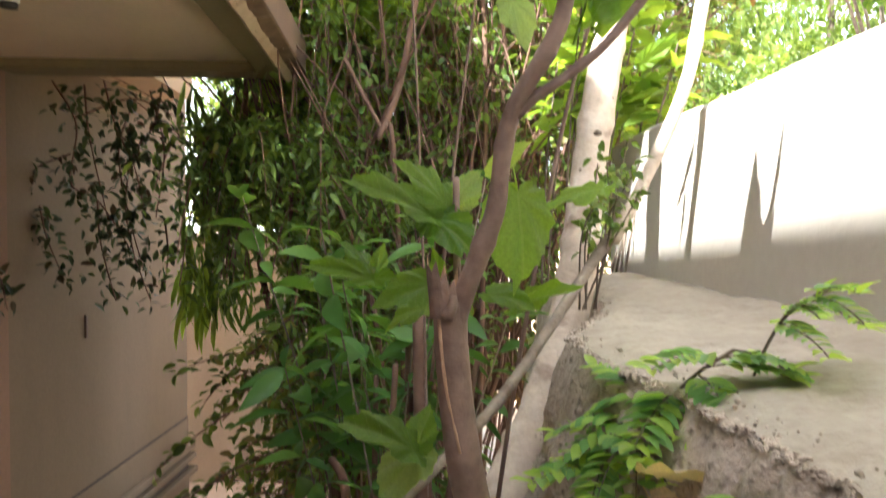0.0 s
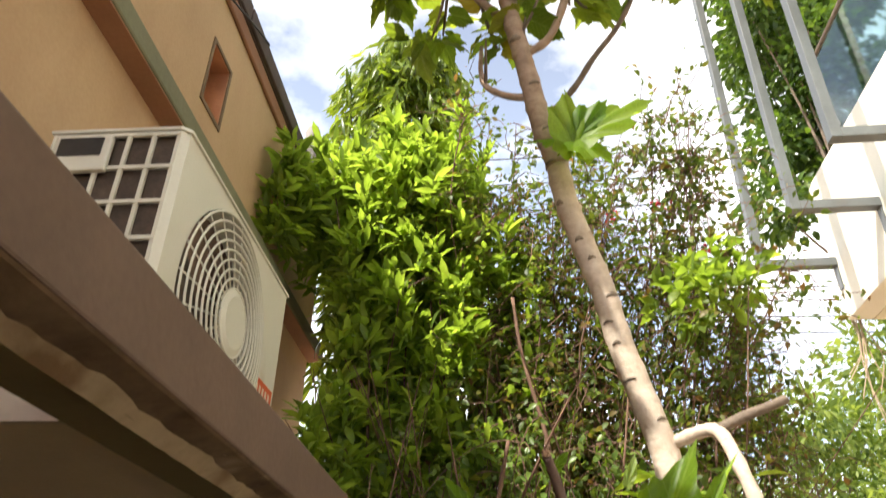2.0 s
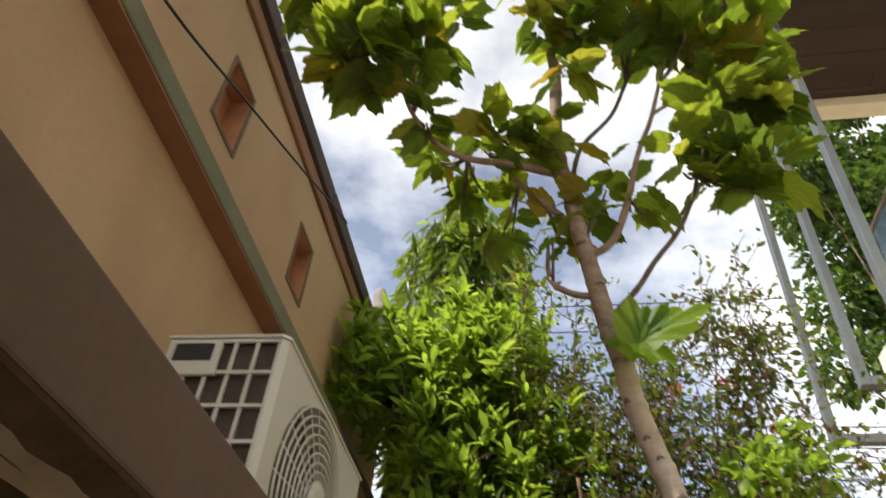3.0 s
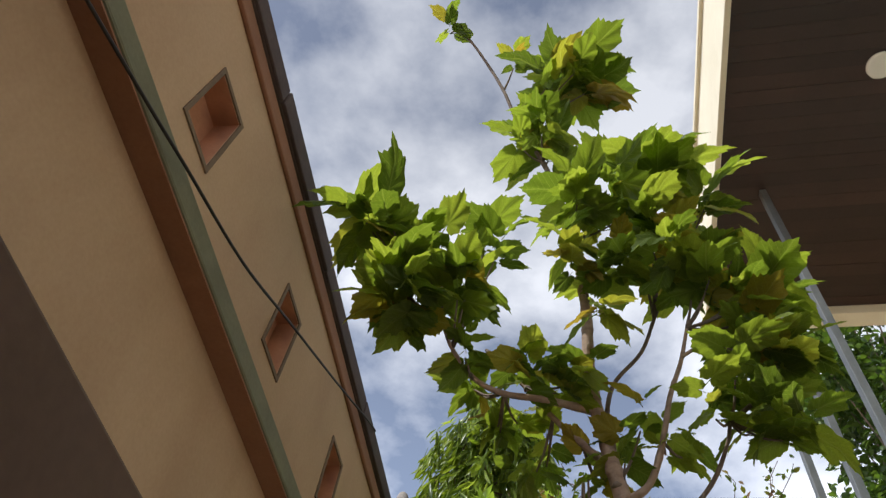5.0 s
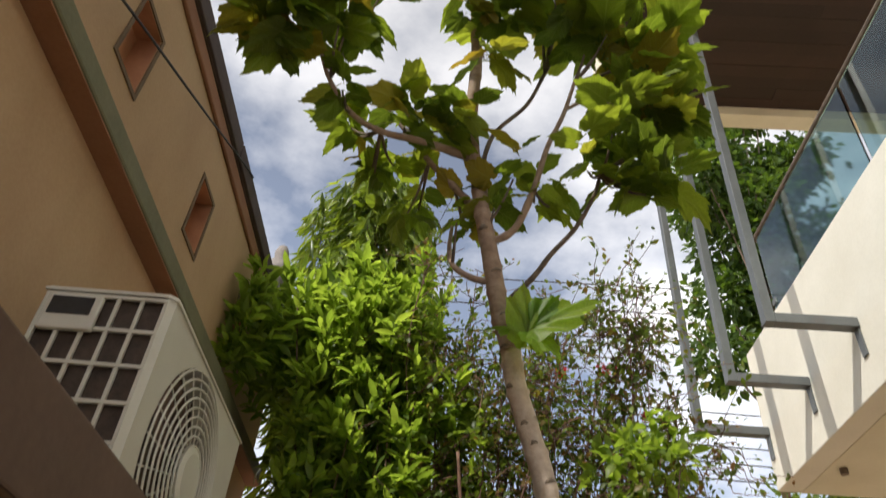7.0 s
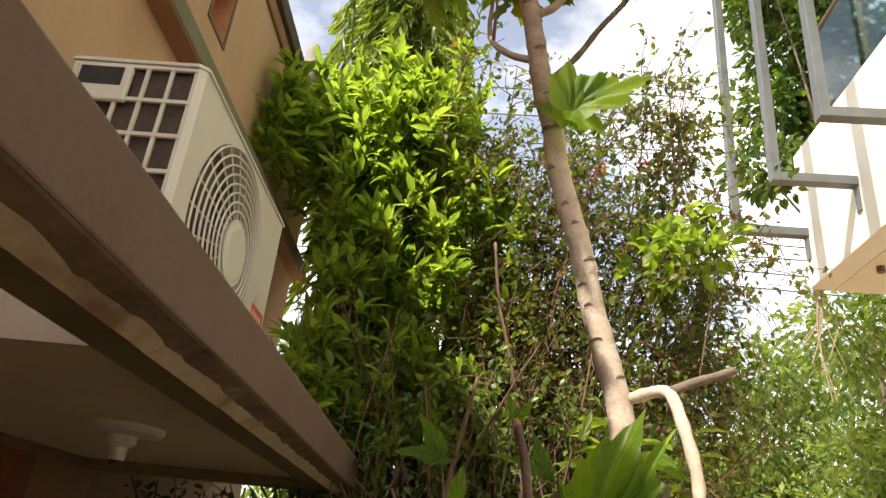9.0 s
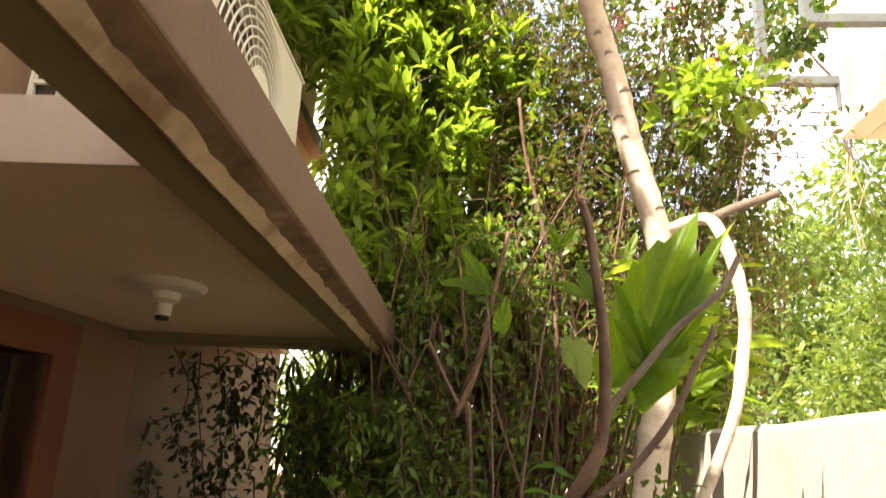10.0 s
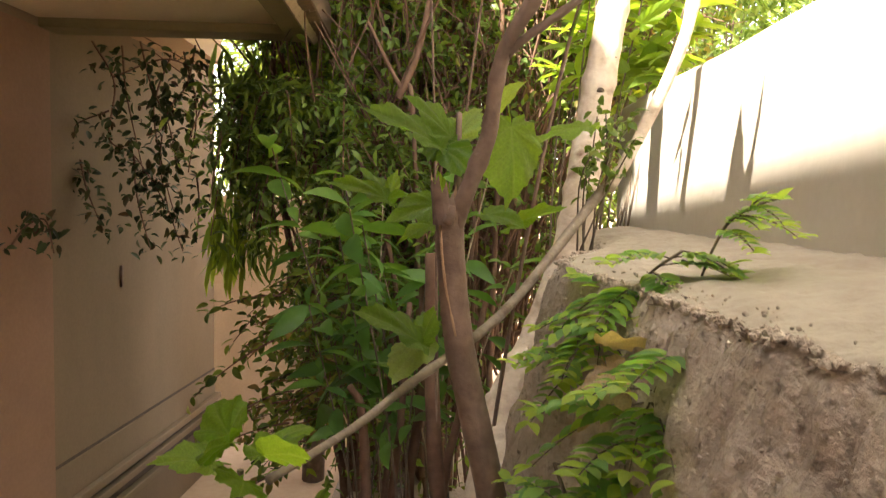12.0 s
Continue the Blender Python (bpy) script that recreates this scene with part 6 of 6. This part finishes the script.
def curry_bush():
    rng = np.random.default_rng(91)
    rnd = random.Random(9)
    stems = [([(0.60, 1.25, 1.28), (0.597, 1.22, 1.38), (0.608, 1.20, 1.435)], 14, 0.088), ([(0.60, 1.25, 1.28), (0.578, 1.22, 1.36), (0.568, 1.20, 1.405)], 9, 0.08), ([(0.597, 1.22, 1.38), (0.63, 1.16, 1.455), (0.66, 1.14, 1.485)], 9, 0.075),
             ([(0.62, 1.12, 1.10), (0.60, 1.08, 1.26), (0.605, 1.04, 1.36), (0.625, 1.02, 1.405)], 15, 0.105), ([(0.60, 1.12, 1.08), (0.555, 1.08, 1.22), (0.525, 1.05, 1.30)], 14, 0.10), ([(0.62, 1.10, 1.10), (0.62, 1.04, 1.24), (0.645, 1.00, 1.335)], 12, 0.10),
             ([(0.69, 1.17, 1.455), (0.698, 1.16, 1.487), (0.707, 1.141, 1.517), (0.730, 1.135, 1.532), (0.752, 1.13, 1.54)], 7, 0.06)]
    for k, (s, n, size) in enumerate(stems):
        if k in (0, 3, 6):
            root = thing("curry_leaf_plant", "young curry-leaf plant with feathery green leaves on the bank", "plant", group="curry-leaf plants")
        part("stem", limb(s, 0.0014 if k in (2, 6) else 0.004, 0.0016, steps=6, sides=7, seed=k), M_BARKGREY, root, smooth=True)
        pts = catmull(s, 6)
        for q in range(n):
            b = pts[rnd.randrange(len(pts) // 3, len(pts))]
            a = rng.uniform(0, 6.28)
            way = Vector((math.cos(a), math.sin(a) * 0.8 - 0.15, rng.uniform(-0.25, 0.5))).normalized()
            L = size * rng.uniform(0.7, 1.25)
            if k == 6:
                way = Vector((0.5 + 0.5 * math.cos(a), -0.3 + 0.6 * math.sin(a), 0.1)).normalized()
            side = way.cross(Vector((0, 0, 1))).normalized()
            P, W, S, line = [], [], [], [b]
            for i in range(9):
                t = (i + 1) / 9
                p = b + way * L * t + Vector((0, 0, -0.40 * L * t * t))
                line.append(p)
                if i < 1:
                    continue
                for e in (-1, 1):
                    P.append(p), W.append(side * e + way * 0.5 + Vector((0, 0, -0.15))), S.append(rng.uniform(0.021, 0.031) * (1.2 - 0.45 * t) * (0.65 if k == 6 else 1.0))
            P.append(line[-1]), W.append(way), S.append(0.024)
            frond = scatter("frond", FINE, P, W, S, L_CURRY, root, "", 100 + 20 * k + q, 0.15)
            part("leaf_stalk", tube(bmesh.new(), line, 0.0011, 0.0006, sides=4), M_BARKGREY, frond)


curry_bush()


def ground_shoots():
    """Low seedlings in the foreground near the stem."""
    rnd = random.Random(77)
    for x, y, z, n, size in ((0.292, 0.98, 1.322, 7, 0.062), (0.345, 1.02, 1.255, 4, 0.045)):
        root = thing("low_seedling", "low bright-green seedling with broad leaves beside the path", "plant", group="low seedlings", matrix=pose(-0.03, 0.02, -0.015))
        part("stem", limb([(x - 0.02, y, 0.0), (x - 0.015, y, 0.9), (x, y, z)], 0.006, 0.003, sides=6), M_BARKGREY, root)
        for k in range(n):
            a = k * 2.4 + x * 9
            hang_leaf(SHOOT_LEAVES, (x + 0.008 * math.cos(a), y, z - 0.012 + 0.006 * k), (math.cos(a), math.sin(a) - 0.2, 0.25), size * (0.8 + 0.12 * (k % 3)), root, rnd)


ground_shoots()


# ---- distance ----
def far_tree(name, label, x, y, h, r, seed, n=900, leaf=(0.18, 0.38), mat=None, low=0.25, shape=TINY):
    rng = np.random.default_rng(seed)
    root = thing(name, label, "tree", group="trees beyond the wall")
    part("trunk", limb([(x, y, 0), (x + 0.1, y, h * 0.35), (x - 0.1, y, h * 0.75)], 0.05, 0.02, sides=8, rough=0.08), M_BARKGREY, root, smooth=True)
    wood, P, W = bmesh.new(), [], []
    for k in range(26):
        a, e = rng.uniform(0, 6.28), rng.uniform(low, 1.0)
        c = Vector((x + math.cos(a) * r * rng.uniform(0.2, 0.9), y + math.sin(a) * r * rng.uniform(0.2, 0.9), h * e))
        tube(wood, catmull([(x, y, h * max(e * 0.55, low * 0.92)), ((x + c.x) / 2, (y + c.y) / 2, h * max(e * 0.85, low * 0.97)), c], 3), 0.026, 0.010, sides=5)
        p, d = cloud_points(rng, c, (r * 0.42, r * 0.42, r * 0.34), n // 8, 0.2, 0.4)
        P.append(p), W.append(d + rng.normal(0, 0.6, d.shape) + np.array((0, 0, -0.35)))
    P, W = np.concatenate(P), np.concatenate(W)
    scatter("crown", shape, P, W, rng.uniform(leaf[0], leaf[1], len(P)), mat or L_FAR, root, "", seed, 0.8)
    tagged(part("limb", wood, M_BARKGREY, root), kind="stuff")


for k, (x, y, h, r) in enumerate([(5.2, 13, 5.6, 1.8), (8.5, 15, 7.2, 2.4), (12.5, 16, 7.6, 2.8), (3.0, 17, 6.2, 2.2), (7.0, 21, 8.4, 2.8), (16, 19, 8.8, 3.2), (1.0, 21, 7.5, 2.6), (-2.5, 16, 6.0, 2.4), (4.9, 7.4, 5.0, 1.4), (8.0, 10.5, 4.8, 1.7)]):
    far_tree("far_tree", "distant feathery light-green tree beyond the compound wall", x, y, h, r, 200 + k, 3600 if y < 18 else 2200, (0.07, 0.15) if y < 12 else (0.10, 0.22))
far_tree("street_tree", "round-leaved dark-green tree behind the steel posts", 4.72, 8.3, 11.9, 1.15, 230, 4200, (0.09, 0.17), L_STREET, 0.54, OVAL)

for x in (-15, 17):
    pole = thing("utility_pole", "grey utility pole carrying overhead power lines", "utility pole", group="utility poles")
    part("shaft", limb([(x, 14, 0), (x, 14, 7), (x, 14, 13.6)], 0.14, 0.09, sides=10), M_STEEL, pole)
    part("crossarm", boxed(x - 0.05, x + 0.05, 13.2, 14.8, 12.9, 13.0), M_STEEL, pole)
for k, (z, tilt) in enumerate([(12.4, 0.0), (11.65, 0.0), (10.9, 0.0), (9.2, -0.02), (8.75, -0.02), (8.45, -0.02), (8.1, -0.025), (7.75, -0.025)]):
    wire("power_line", [(-15, 14, z - 19.5 * tilt), (4.5, 14, z), (17, 14, z + 12.5 * tilt)], 0.014, "thin dark overhead power line", "power line", steps=8, sides=4, group="power lines")

rng_vine = np.random.default_rng(5)
vine = thing("dry_vine", "tangle of dry vine stems hanging from the parapet corner", "vine")
for k in range(9):
    a = Vector((2.39 + rng_vine.uniform(0, 0.08), 4.43 + rng_vine.uniform(0, 0.03), 3.66))
    L = rng_vine.uniform(0.2, 0.75)
    part("stem", limb([a + Vector((0, 0, 0.12)), a, a + Vector((rng_vine.normal(0, 0.05), 0.01, -L * 0.5)), a + Vector((rng_vine.normal(0, 0.09), 0.02, -L))], 0.005, 0.003, steps=5, sides=5), M_TWIGPALE, vine)

tagged(part("rear_wall", boxed(-6, 0.2, 5.0, 5.15, 0, 1.55, bevel=0.01), M_GARDENWALL), "low beige garden wall beyond the house corner", "wall", kind="structure")

fin = thing("roof_finial", "weathered stone finial standing on the far roof corner", "finial")
part("finial_body", lathe(bmesh.new(), [(0.075, 4.30), (0.075, 4.40), (0.09, 4.42), (0.05, 4.46), (0.065, 4.52), (0.085, 4.60), (0.07, 4.68), (0.04, 4.72), (0.048, 4.77), (0.03, 4.82), (0.006, 4.84)], (-0.78, 3.80, 0), sides=14), M_STONE, fin, smooth=True)

# a dry curled leaf caught on the bank
dry = thing("dry_leaf", "curled dry brown leaf caught on the earth bank", "leaf")
rnd_dry = random.Random(3)
for k in range(3):
    ob = hang_leaf([SHOOT_LEAVES[0].copy()], (0.562 + 0.012 * k, 1.105, 1.396 - 0.010 * k), (0.9 - 0.75 * k, -0.7, 0.15 - 0.5 * k), 0.058, dry, rnd_dry)
    ob.data.materials[0] = L_DRY
